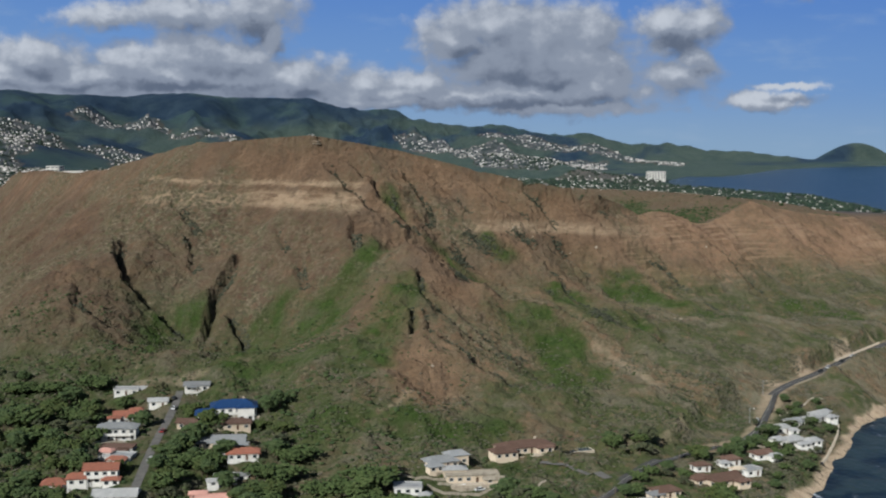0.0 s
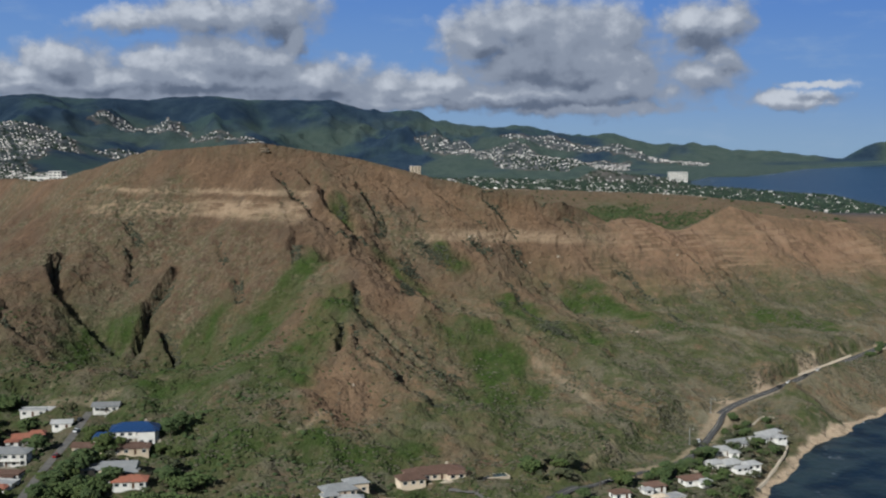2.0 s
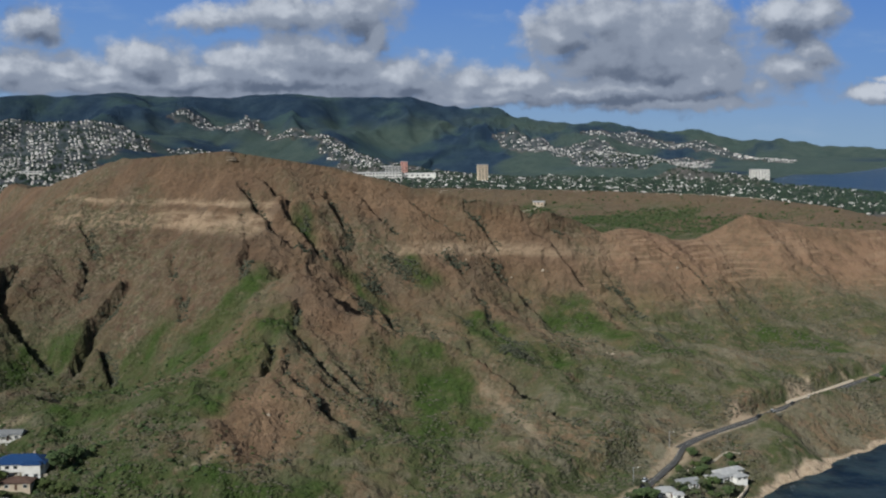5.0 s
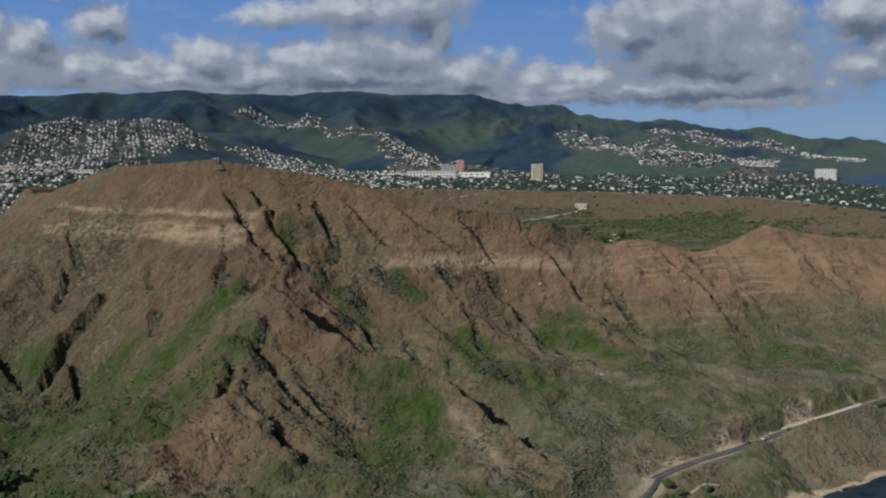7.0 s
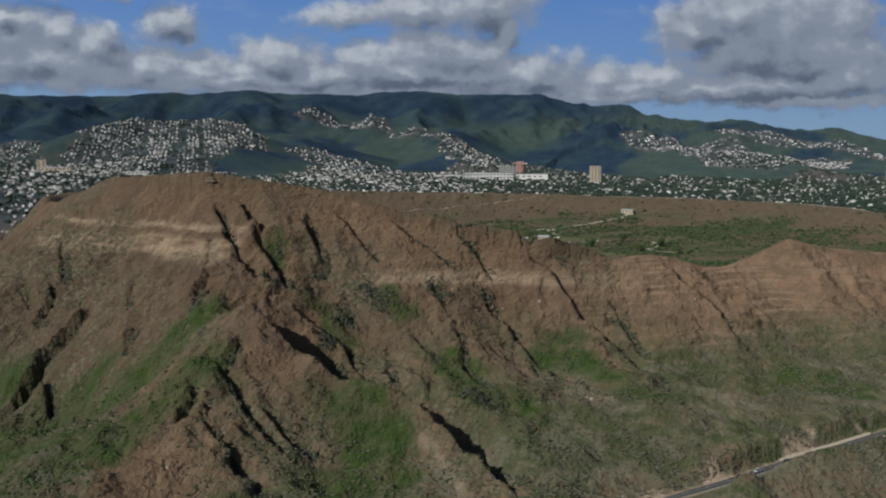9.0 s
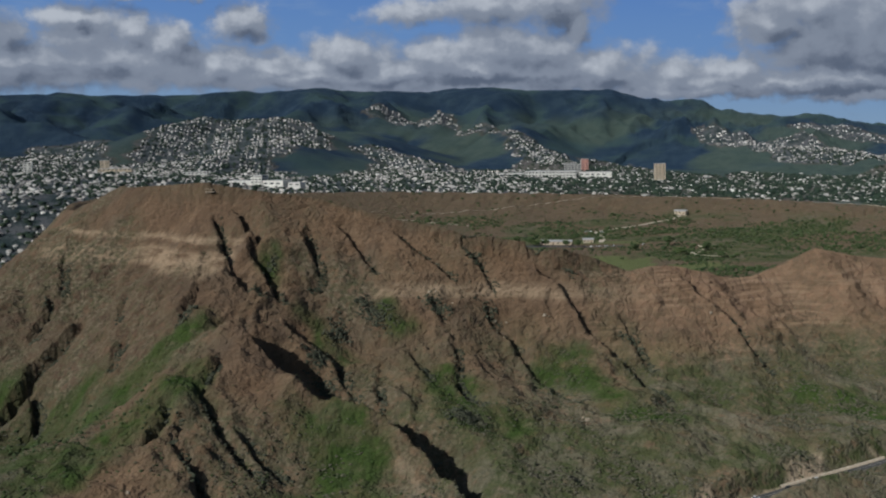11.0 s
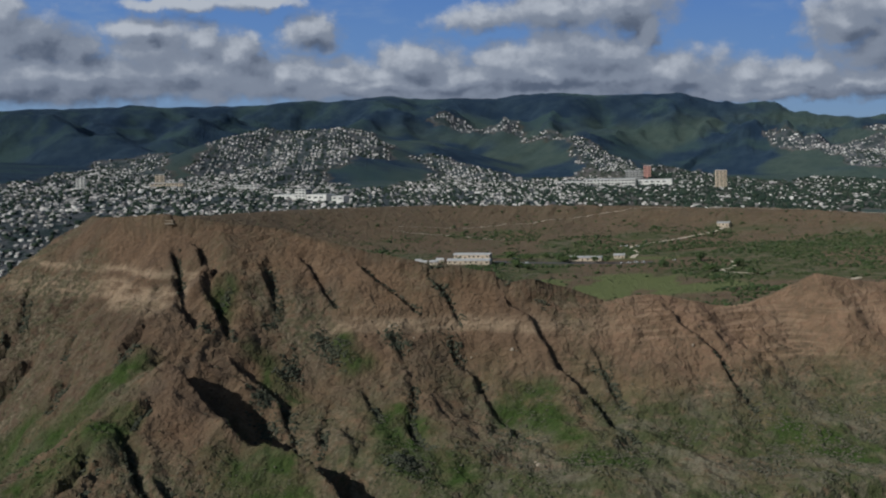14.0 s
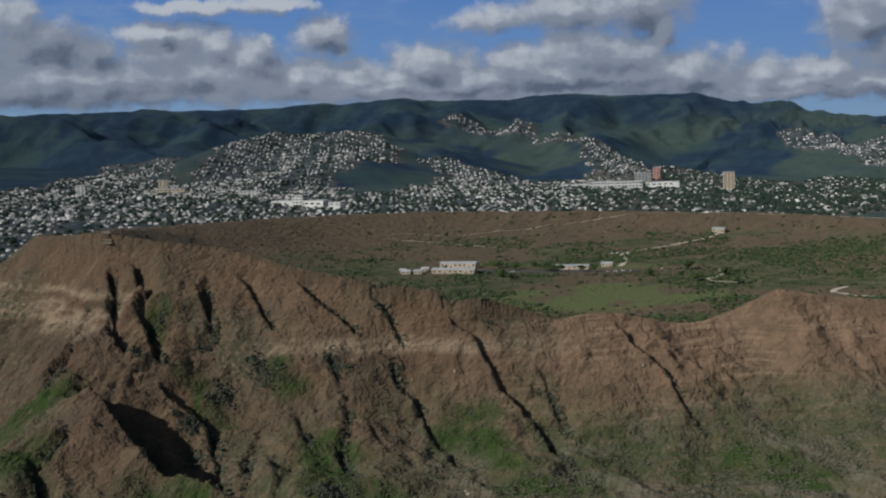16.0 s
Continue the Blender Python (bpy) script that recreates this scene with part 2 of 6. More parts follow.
def blob_group(name, blobs):
    """A node group: how deep a place lies within the nearest of the blobs."""
    g = bpy.data.node_groups.new(name, "ShaderNodeTree")
    g.interface.new_socket("Vector", in_out="INPUT", socket_type="NodeSocketVector")
    g.interface.new_socket("Depth", in_out="OUTPUT", socket_type="NodeSocketFloat")
    first, last = g.nodes.new("NodeGroupInput"), g.nodes.new("NodeGroupOutput")
    least = None
    for az, el, w, h in blobs:
        off = g.nodes.new("ShaderNodeVectorMath")
        off.operation, off.inputs[1].default_value = "SUBTRACT", (az, el, 0)
        g.links.new(first.outputs[0], off.inputs[0])
        sc = g.nodes.new("ShaderNodeVectorMath")
        sc.operation, sc.inputs[1].default_value = "MULTIPLY", (1 / w, 1 / h, 0)
        g.links.new(off.outputs[0], sc.inputs[0])
        ln = g.nodes.new("ShaderNodeVectorMath")
        ln.operation = "LENGTH"
        g.links.new(sc.outputs[0], ln.inputs[0])
        if least is None:
            least = ln.outputs["Value"]
        else:
            m = g.nodes.new("ShaderNodeMath")
            m.operation = "SMOOTH_MIN"
            m.inputs[2].default_value = 0.25
            g.links.new(least, m.inputs[0]), g.links.new(ln.outputs["Value"], m.inputs[1])
            least = m.outputs[0]
    inv = g.nodes.new("ShaderNodeMath")
    inv.operation, inv.inputs[0].default_value = "SUBTRACT", 1.0
    g.links.new(least, inv.inputs[1])
    g.links.new(inv.outputs[0], last.inputs[0])
    return g


def sky_surface():
    n = Nodes("far_sky", 1.0)
    uv = n.node("ShaderNodeUVMap").outputs[0]
    body, shade = blob_group("cloud_bodies", CLOUDS), blob_group("cloud_shades", SHADES)

    def inside(group, vec):
        k = n.node("ShaderNodeGroup", node_tree=group)
        n.put(k.inputs[0], vec)
        return k.outputs[0]

    def moved(vec, by):
        k = n.node("ShaderNodeVectorMath", operation="ADD")
        n.put(k.inputs[0], vec), n.put(k.inputs[1], by)
        return k.outputs[0]

    def ragged(vec):
        wob = n.noise(0.9, 5, 0.6, vec, out="Color")
        k = n.node("ShaderNodeVectorMath", operation="SUBTRACT")
        n.put(k.inputs[0], wob)
        k.inputs[1].default_value = (0.5, 0.5, 0.5)
        return moved(vec, n.scaled(k.outputs[0], (1.7, 1.0, 0.0)))

    def puffs(vec, scale):
        k = n.node("ShaderNodeTexVoronoi")
        k.feature = "SMOOTH_F1"
        n.put(k.inputs["Vector"], vec)
        k.inputs["Scale"].default_value, k.inputs["Smoothness"].default_value = scale, 0.6
        return n.math("SUBTRACT", 0.42, k.outputs["Distance"])

    def depth(vec):
        way = ragged(vec)
        d = n.math("ADD", inside(body, way), n.math("MULTIPLY", n.math("SUBTRACT", n.noise(1.2, 6, 0.52, n.scaled(vec, (0.8, 1.15, 1.0))), 0.5), 1.1))
        return n.math("ADD", d, n.math("ADD", n.math("MULTIPLY", puffs(way, 1.1), 0.45), n.math("MULTIPLY", puffs(way, 2.6), 0.13)))

    here, lit = depth(uv), depth(moved(uv, (-0.38, 0.62, 0.0)))
    cover = n.step(here, -0.72, 0.22)
    light = n.math("ADD", n.math("MULTIPLY", n.math("SUBTRACT", here, lit), 0.52), 0.54)
    light = n.math("SUBTRACT", light, n.step(inside(shade, ragged(uv)), -0.4, 0.9, 0.0, 0.5))
    light = n.math("ADD", light, n.math("MULTIPLY", n.math("SUBTRACT", n.noise(0.7, 4, 0.6, uv), 0.5), 0.4))
    cloud = n.mix(n.step(light, -0.2, 0.5), (0.124, 0.146, 0.200), (0.265, 0.288, 0.350))
    cloud = n.mix(n.step(light, 0.50, 1.25), cloud, (0.555, 0.56, 0.60))
    xy = n.node("ShaderNodeSeparateXYZ")
    n.put(xy.inputs[0], uv)
    up = n.math("ADD", xy.outputs[1], n.math("MULTIPLY", xy.outputs[0], 0.03))
    air = n.mix(n.step(up, 1.2, 5.2), (0.262, 0.366, 0.50), (0.168, 0.290, 0.535))
    air = n.mix(n.step(up, 4.5, 9.0), air, (0.112, 0.226, 0.525))
    wisp = n.step(n.noise(0.5, 6, 0.6, n.scaled(uv, (0.5, 1.6, 1.0))), 0.5, 0.8, 0.0, 0.35)
    air = n.mix(wisp, air, (0.34, 0.42, 0.54))
    out = n.mix(cover, air, cloud)
    n.base((0, 0, 0))
    n.bsdf.inputs["Specular IOR Level"].default_value = 0.0
    n.put(n.bsdf.inputs["Emission Color"], out)
    n.bsdf.inputs["Emission Strength"].default_value = 1.0
    return n.mat


GROUND, WATER, SKY = ground_surface(), water_surface(), sky_surface()
ASPHALT = plain_surface("worn_asphalt", (0.045, 0.044, 0.043), (0.065, 0.062, 0.060), 3.0, 0.85, 0.02, worn=(0.085, 0.080, 0.074))
LANE_TAR = plain_surface("bleached_asphalt", (0.10, 0.095, 0.09), (0.14, 0.13, 0.12), 3.0, 0.9, 0.02, worn=(0.08, 0.075, 0.07))
WALL_PALE = plain_surface("sunlit_pale_wall", (0.46, 0.39, 0.31), (0.36, 0.30, 0.23), 1.5, 0.9, 0.03, worn=(0.36, 0.29, 0.22))
STONE = plain_surface("pale_stone_wall", (0.44, 0.38, 0.30), (0.34, 0.285, 0.22), 1.2, 0.9, 0.05, worn=(0.18, 0.14, 0.10))
ROCK = plain_surface("pale_tuff_rock", (0.36, 0.30, 0.23), (0.27, 0.22, 0.165), 0.8, 0.95, 0.15)
CONCRETE = plain_surface("weathered_concrete", (0.33, 0.29, 0.23), (0.24, 0.205, 0.155), 1.5, 0.9, 0.03, worn=(0.16, 0.13, 0.095))
WHITE = plain_surface("white_stucco", (0.74, 0.72, 0.68), (0.66, 0.64, 0.60), 2.5, 0.85, 0.01, spread=0.08, worn=(0.55, 0.52, 0.47))
CREAM = plain_surface("cream_stucco", (0.60, 0.50, 0.38), (0.54, 0.45, 0.34), 2.5, 0.85, 0.01, spread=0.08)
PINK = plain_surface("pink_stucco", (0.60, 0.33, 0.27), (0.54, 0.30, 0.25), 2.5, 0.85, 0.01)
GREYWALL = plain_surface("grey_painted_wall", (0.42, 0.41, 0.39), (0.35, 0.34, 0.33), 2.5, 0.85, 0.01)
TILE = plain_surface("terracotta_roof_tiles", (0.29, 0.115, 0.075), (0.22, 0.09, 0.06), 0.9, 0.8, 0.05, spread=0.15, worn=(0.22, 0.11, 0.08))
BLUE = plain_surface("blue_glazed_roof_tiles", (0.024, 0.062, 0.165), (0.018, 0.048, 0.13), 0.9, 0.45, 0.04, spread=0.1)
BROWN = plain_surface("brown_shingles", (0.13, 0.078, 0.058), (0.095, 0.058, 0.045), 0.9, 0.85, 0.04, spread=0.15, worn=(0.17, 0.115, 0.09))
GREYROOF = plain_surface("grey_shingles", (0.24, 0.245, 0.25), (0.19, 0.195, 0.20), 0.9, 0.8, 0.04, spread=0.15, worn=(0.30, 0.29, 0.275))
WHITEROOF = plain_surface("white_membrane_roof", (0.48, 0.47, 0.455), (0.34, 0.335, 0.33), 2.0, 0.7, 0.01, spread=0.1, worn=(0.45, 0.44, 0.42))
GLASS = plain_surface("dark_window_glass", (0.02, 0.026, 0.032), (0.03, 0.036, 0.042), 2.0, 0.12)
FRAME = plain_surface("white_window_frame", (0.62, 0.61, 0.58), (0.55, 0.54, 0.52), 1.0, 0.6)
DOOR = plain_surface("brown_door", (0.12, 0.07, 0.045), (0.09, 0.052, 0.035), 0.7, 0.6)
BARK = plain_surface("grey_brown_bark", (0.12, 0.09, 0.065), (0.075, 0.055, 0.04), 0.4, 0.95, 0.05)
LEAF_DARK = leaf_surface("dark_green_leaves", ((0.042, 0.066, 0.024), (0.060, 0.088, 0.032), (0.080, 0.106, 0.041)))
LEAF_MID = leaf_surface("mid_green_leaves", ((0.047, 0.071, 0.023), (0.068, 0.097, 0.031), (0.091, 0.116, 0.041)))
LEAF_LIGHT = leaf_surface("yellow_green_leaves", ((0.044, 0.063, 0.018), (0.063, 0.084, 0.024), (0.084, 0.098, 0.032)))
LEAF_OLIVE = leaf_surface("olive_leaves", ((0.046, 0.054, 0.029), (0.065, 0.072, 0.036), (0.084, 0.086, 0.047)))
SHRUB = leaf_surface("dry_shrub_leaves", ((0.077, 0.075, 0.046), (0.109, 0.103, 0.069), (0.139, 0.123, 0.091)))
GULLY_LEAF = leaf_surface("grey_green_gully_leaves", ((0.043, 0.048, 0.031), (0.067, 0.072, 0.046), (0.103, 0.098, 0.067)))
CRATER_GREEN = leaf_surface("dark_thorn_scrub_leaves", ((0.030, 0.050, 0.016), (0.050, 0.074, 0.024), (0.082, 0.094, 0.040)))
SHRUB_GREEN = leaf_surface("green_shrub_leaves", ((0.036, 0.056, 0.017), (0.055, 0.076, 0.025), (0.076, 0.087, 0.036)))
TOWN_WALL = plain_surface("town_house_paint", (0.60, 0.58, 0.55), (0.40, 0.385, 0.36), 40.0, 0.85, spread=0.6, island=True)
TOWN_ROOF = plain_surface("town_house_roofs", (0.46, 0.43, 0.40), (0.20, 0.175, 0.155), 30.0, 0.8, spread=0.9, island=True)
TOWN_TREE = leaf_surface("town_tree_leaves", ((0.018, 0.032, 0.022), (0.028, 0.048, 0.030), (0.046, 0.066, 0.038)))
CAR_WHITE = plain_surface("white_car_paint", (0.72, 0.72, 0.72), (0.66, 0.66, 0.66), 2.0, 0.3)
CAR_DARK = plain_surface("dark_car_paint", (0.03, 0.032, 0.036), (0.045, 0.045, 0.05), 2.0, 0.3)
CAR_RED = plain_surface("red_car_paint", (0.28, 0.03, 0.025), (0.22, 0.024, 0.02), 2.0, 0.3)
RUBBER = plain_surface("black_rubber", (0.02, 0.02, 0.02), (0.03, 0.03, 0.03), 1.0, 0.9)
PAINT = plain_surface("white_road_paint", (0.34, 0.33, 0.30), (0.20, 0.195, 0.18), 0.8, 0.8)
POOL = plain_surface("pool_water", (0.05, 0.09, 0.11), (0.06, 0.11, 0.13), 3.0, 0.08)
# ---- the lie of the land ----
def hashed(ix, iy, seed):
    h = (ix.astype(np.int64) * 374761393 + iy.astype(np.int64) * 668265263 + seed * 974634777) & 0xFFFFFFFF
    h = ((h ^ (h >> 13)) * 1274126177) & 0xFFFFFFFF
    h = (h ^ (h >> 16)) & 0xFFFFFF
    return h / float(0x7FFFFF) - 1.0


def vnoise(x, y, seed=0):
    ix, iy = np.floor(x), np.floor(y)
    fx, fy = x - ix, y - iy
    fx, fy = fx * fx * fx * (fx * (fx * 6 - 15) + 10), fy * fy * fy * (fy * (fy * 6 - 15) + 10)
    a = hashed(ix, iy, seed) * (1 - fx) + hashed(ix + 1, iy, seed) * fx
    b = hashed(ix, iy + 1, seed) * (1 - fx) + hashed(ix + 1, iy + 1, seed) * fx
    return a * (1 - fy) + b * fy


def fbm(x, y, size, octaves=4, seed=0, gain=0.5):
    total, amp, x, y = 0.0, 1.0, x / size, y / size
    for o in range(octaves):
        total = total + amp * vnoise(x + 17.3 * o, y - 9.1 * o, seed + o)
        x, y = (0.8 * x - 0.6 * y) * 2.03, (0.6 * x + 0.8 * y) * 2.03
        amp *= gain
    return total


def crag(x, y, size, octaves=4, seed=0):
    total, amp, x, y = 0.0, 1.0, x / size, y / size
    for o in range(octaves):
        total = total + amp * (0.5 - np.abs(vnoise(x + 5.7 * o, y + 3.3 * o, seed + o)))
        x, y = (0.8 * x - 0.6 * y) * 2.1, (0.6 * x + 0.8 * y) * 2.1
        amp *= 0.5
    return total


def smooth(a, b, v):
    k = np.clip((v - a) / (b - a), 0, 1)
    return k * k * (3 - 2 * k)


def along(x, y, line):
    """Distance to a polyline, the place along it counted in its points, and the side (left of its way: 1)."""
    best, place, side = np.full(x.shape, 1e9), np.zeros(x.shape), np.zeros(x.shape)
    for i, (a, b) in enumerate(zip(line[:-1], line[1:])):
        dx, dy = b[0] - a[0], b[1] - a[1]
        k = np.clip(((x - a[0]) * dx + (y - a[1]) * dy) / (dx * dx + dy * dy), 0, 1)
        ex, ey = x - a[0] - k * dx, y - a[1] - k * dy
        d = np.hypot(ex, ey)
        near = d < best
        best, place, side = np.where(near, d, best), np.where(near, i + k, place), np.where(near, dx * ey - dy * ex, side)
    return best, place, np.sign(side)


# the crater's rim, all the way round, from its left flank over the summit
RIM_FRONT = [(-430, 1290, 112), (-380, 1160, 116), (-330, 1062, 120), (-284, 982, 120), (-250, 942, 123), (-215, 915, 132), (-165, 865, 143), (-120, 830, 146),
             (-84, 815, 148.5), (-55, 822, 143.5), (-27, 842, 138), (16, 846, 127), (50, 855, 119), (76, 866, 114), (100, 872, 110), (123, 893, 101),
             (140, 908, 92), (157, 932, 86), (175, 950, 82), (190, 970, 80), (205, 983, 81), (218, 1000, 85), (243, 1012, 97), (268, 1036, 90), (300, 1058, 85), (350, 1100, 79)]
RIM_BACK = [(420, 1250, 66), (450, 1450, 62), (420, 1650, 66), (320, 1830, 70), (120, 1930, 74), (-120, 1950, 78), (-330, 1880, 84), (-460, 1690, 92), (-490, 1450, 100), (-430, 1290, 112)]
RIM = RIM_FRONT + RIM_BACK
COAST = [(-900, 150), (-300, 230), (60, 380), (120, 455), (152, 517), (167, 541), (183, 575), (201, 616), (220, 650), (254, 696), (300, 752), (380, 850), (480, 1000),
         (580, 1300), (720, 1800), (866, 2540), (903, 2914), (878, 3153), (804, 3307), (735, 3394), (634, 3482), (641, 3631), (720, 3760), (828, 3763), (923, 3851), (1056, 4011), (1204, 4097), (1402, 4167), (2600, 4060)]
# broad spurs and hollows of the outer slope: x, y, height
SWELLS = [(-200, 660, 6.4), (-200, 680, 7.7), (-200, 720, 10.7), (-180, 820, 3.5), (-160, 560, -2.2), (-160, 700, -6.8), (-140, 660, -7.6), (-140, 680, -10.1), (-140, 760, -8.2), (-120, 560, -5.2), (-120, 700, -7.6), (-120, 780, -9.1), (-120, 800, -7.4), (-100, 800, -9.6), (-80, 660, -11.6), (-80, 680, -13.4), (-40, 540, 2.4), (-40, 640, 6.5), (-40, 720, 4.4), (-20, 580, 4.6), (-20, 660, 8.2), (0, 700, 6.1)]
SWELLS += [(0, 800, -3.7), (20, 740, -9.1), (20, 840, -1.7), (40, 520, -4.1), (40, 640, -3.5), (40, 780, -8.0), (60, 840, -5.4), (80, 900, 7.1), (100, 800, -5.9), (100, 840, -14.5), (120, 760, -2.7), (120, 800, -8.3), (120, 900, -5.3), (140, 560, -2.6), (140, 860, -8.5), (160, 820, -4.7), (160, 920, 7.8), (180, 680, -5.4), (200, 860, -10.5), (200, 920, 5.9), (280, 780, 2.4)]
# gullies: depth, width, then their upper left edges from the top down
GULLIES = [
    (25, 18, [(-40, 730), (-26, 717), (-13, 710), (-2, 707), (8, 704), (19, 699), (27, 692), (36, 690), (48, 691), (62, 686), (78, 679), (94, 671), (106, 660), (118, 645), (130, 628)]),
    (6, 9, [(-17, 760), (-10, 752), (-3, 750), (6, 752), (13, 750), (22, 745), (34, 727), (50, 704), (60, 694)]),
    (7.5, 7, [(-66, 815), (-55, 804), (-46, 795), (-42, 784), (-33, 775), (-23, 767), (-13, 762)]),
    (6, 6.5, [(-79, 813), (-68, 796), (-55, 780), (-47, 764), (-35, 757), (-22, 756)]),
    (6.5, 8, [(-31, 824), (-20, 810), (-14, 803), (-10, 795), (-12, 784)]),
    (7, 7, [(-14, 834), (1, 825), (8, 820), (18, 811)]),
    (7, 6, [(14, 843), (30, 839), (44, 839), (58, 835)]),
    (4, 6, [(50, 856), (64, 852), (77, 846)]),
    (6, 7, [(80, 868), (93, 870), (105, 867), (113, 861), (120, 857), (129, 852), (140, 845), (154, 833), (168, 819), (180, 806)]),
    (3, 5, [(102, 864), (102, 855), (109, 847)]),
    (5, 7, [(71, 842), (75, 833), (81, 830), (90, 826), (99, 817), (110, 808), (122, 797), (138, 776)]),
    (3, 5, [(84, 834), (90, 824), (96, 812)]),
    (4.5, 7, [(63, 806), (70, 782), (75, 767), (85, 754), (98, 744)]),
    (3, 6, [(136, 878), (151, 861), (163, 844)]),
    (5, 6, [(164, 926), (174, 920), (183, 915), (193, 911), (203, 902), (213, 893), (226, 880)]),
    (3, 6, [(43, 782), (54, 772), (65, 757)]),
    (2.5, 6, [(36, 768), (42, 743), (53, 716)]),
    (2.5, 7, [(53, 748), (71, 717), (87, 692)]),
    (6, 6, [(-17, 669), (-8, 658), (0, 650), (9, 643), (22, 636), (36, 628)]),
    (4, 5, [(-20, 658), (-18, 640), (-17, 620)]),
    (3.5, 5, [(-15, 692), (-14, 674), (-10, 658)]),
    (11, 8, [(-119, 749), (-125, 731), (-128, 724), (-132, 713), (-131, 702), (-133, 688), (-132, 672)]),
    (7, 7, [(-124, 700), (-114, 692), (-109, 681), (-110, 664)]),
    (4, 7, [(-160, 772), (-151, 749), (-143, 728)]),
    (3.5, 7, [(-175, 812), (-160, 786), (-150, 770)]),
    (12, 9, [(-198, 784), (-190, 724), (-176, 704), (-158, 694), (-148, 688), (-134, 674)]),
    (5, 8, [(-202, 696), (-196, 664), (-180, 653), (-164, 652)]),
    (6, 8, [(-8, 630), (4, 618), (13, 610), (23, 600), (34, 588)]),
    (5, 7, [(8, 653), (18, 648), (30, 643), (42, 636)]),
    (3, 5, [(-22, 652), (-17, 637), (-16, 622)]),
    (4, 5, [(-12, 645), (-9, 636), (-7, 624)]),
    (4, 7, [(-84, 722), (-82, 710), (-78, 696)]),
    (3, 7, [(-102, 756), (-97, 740), (-92, 726)]),
    (4, 8, [(-62, 768), (-54, 740), (-52, 712)]),
    (2.5, 5, [(126, 867), (133, 866), (147, 862), (156, 857)]),
]
# the coast road: x, y, height
ROAD = [(40, 440, 13), (55, 466, 12.5), (68, 489, 12), (87, 523, 12), (107, 546, 12), (120, 557, 12.5), (137, 571, 13), (143, 584, 13), (152, 601, 13), (162, 632, 13.5), (172, 656, 14), (187, 681, 14),
        (209, 709, 14), (235, 746, 14.5), (261, 779, 15), (281, 803, 16), (310, 840, 17), (350, 890, 18), (420, 1000, 19), (520, 1300, 18)]
LANE = [(-121, 580, 30.5), (-120, 571, 30), (-118, 544, 27), (-117, 518, 25), (-115, 490, 23), (-112, 455, 20)]
# far spurs behind the town: steepness of the flanks, then their crests
SPURS = [
    (0.24, [(-1236, 3370, 208), (-1117, 3040, 165), (-954, 2620, 112), (-849, 2338, 78)]),
    (0.30, [(-1236, 3370, 208), (-1012, 3351, 159), (-840, 3199, 120), (-661, 2993, 90)]),
    (0.36, [(-1236, 3370, 208), (-1379, 3193, 198), (-1377, 2968, 171), (-1312, 2718, 128)]),
    (0.34, [(-1171, 4037, 232), (-900, 4016, 208), (-650, 3821, 157), (-514, 3491, 105), (-347, 3217, 66)]),
    (0.30, [(-587, 4292, 201), (-167, 4196, 155), (53, 4008, 121), (298, 3808, 90), (470, 3620, 46)]),
    (0.30, [(97, 4409, 165), (370, 4355, 137), (572, 4240, 98), (740, 4130, 66)]),
    (0.42, [(-2412, 3423, 288), (-2114, 3394, 260), (-1676, 3083, 177), (-1491, 2962, 142)]),
    (0.40, [(-1726, 4136, 310), (-1725, 3858, 242), (-1731, 3629, 232), (-1673, 3319, 181)]),
    (0.34, [(-1477, 4244, 340), (-1300, 3900, 235), (-1330, 3650, 190)]),
    (0.34, [(-893, 4431, 329), (-760, 4150, 215), (-700, 3950, 170)]),
    (0.40, [(-2158, 3902, 320), (-2080, 3650, 250), (-2000, 3400, 190)]),
]
RANGE = [(-3300, 2900, 290), (-2575, 3612, 303), (-2433, 3719, 315), (-2251, 3844, 346), (-2158, 3902, 320), (-2062, 3960, 320), (-1913, 4042, 323), (-1828, 4086, 329),
         (-1743, 4128, 317), (-1672, 4161, 342), (-1477, 4244, 350), (-1370, 4285, 326), (-1260, 4324, 340), (-893, 4431, 329), (-709, 4472, 310), (-472, 4513, 277),
         (-288, 4536, 243), (113, 4560, 192), (354, 4556, 158), (633, 4536, 124), (829, 4511, 104), (1021, 4478, 91), (1189, 4442, 80), (1600, 4330, 60)]
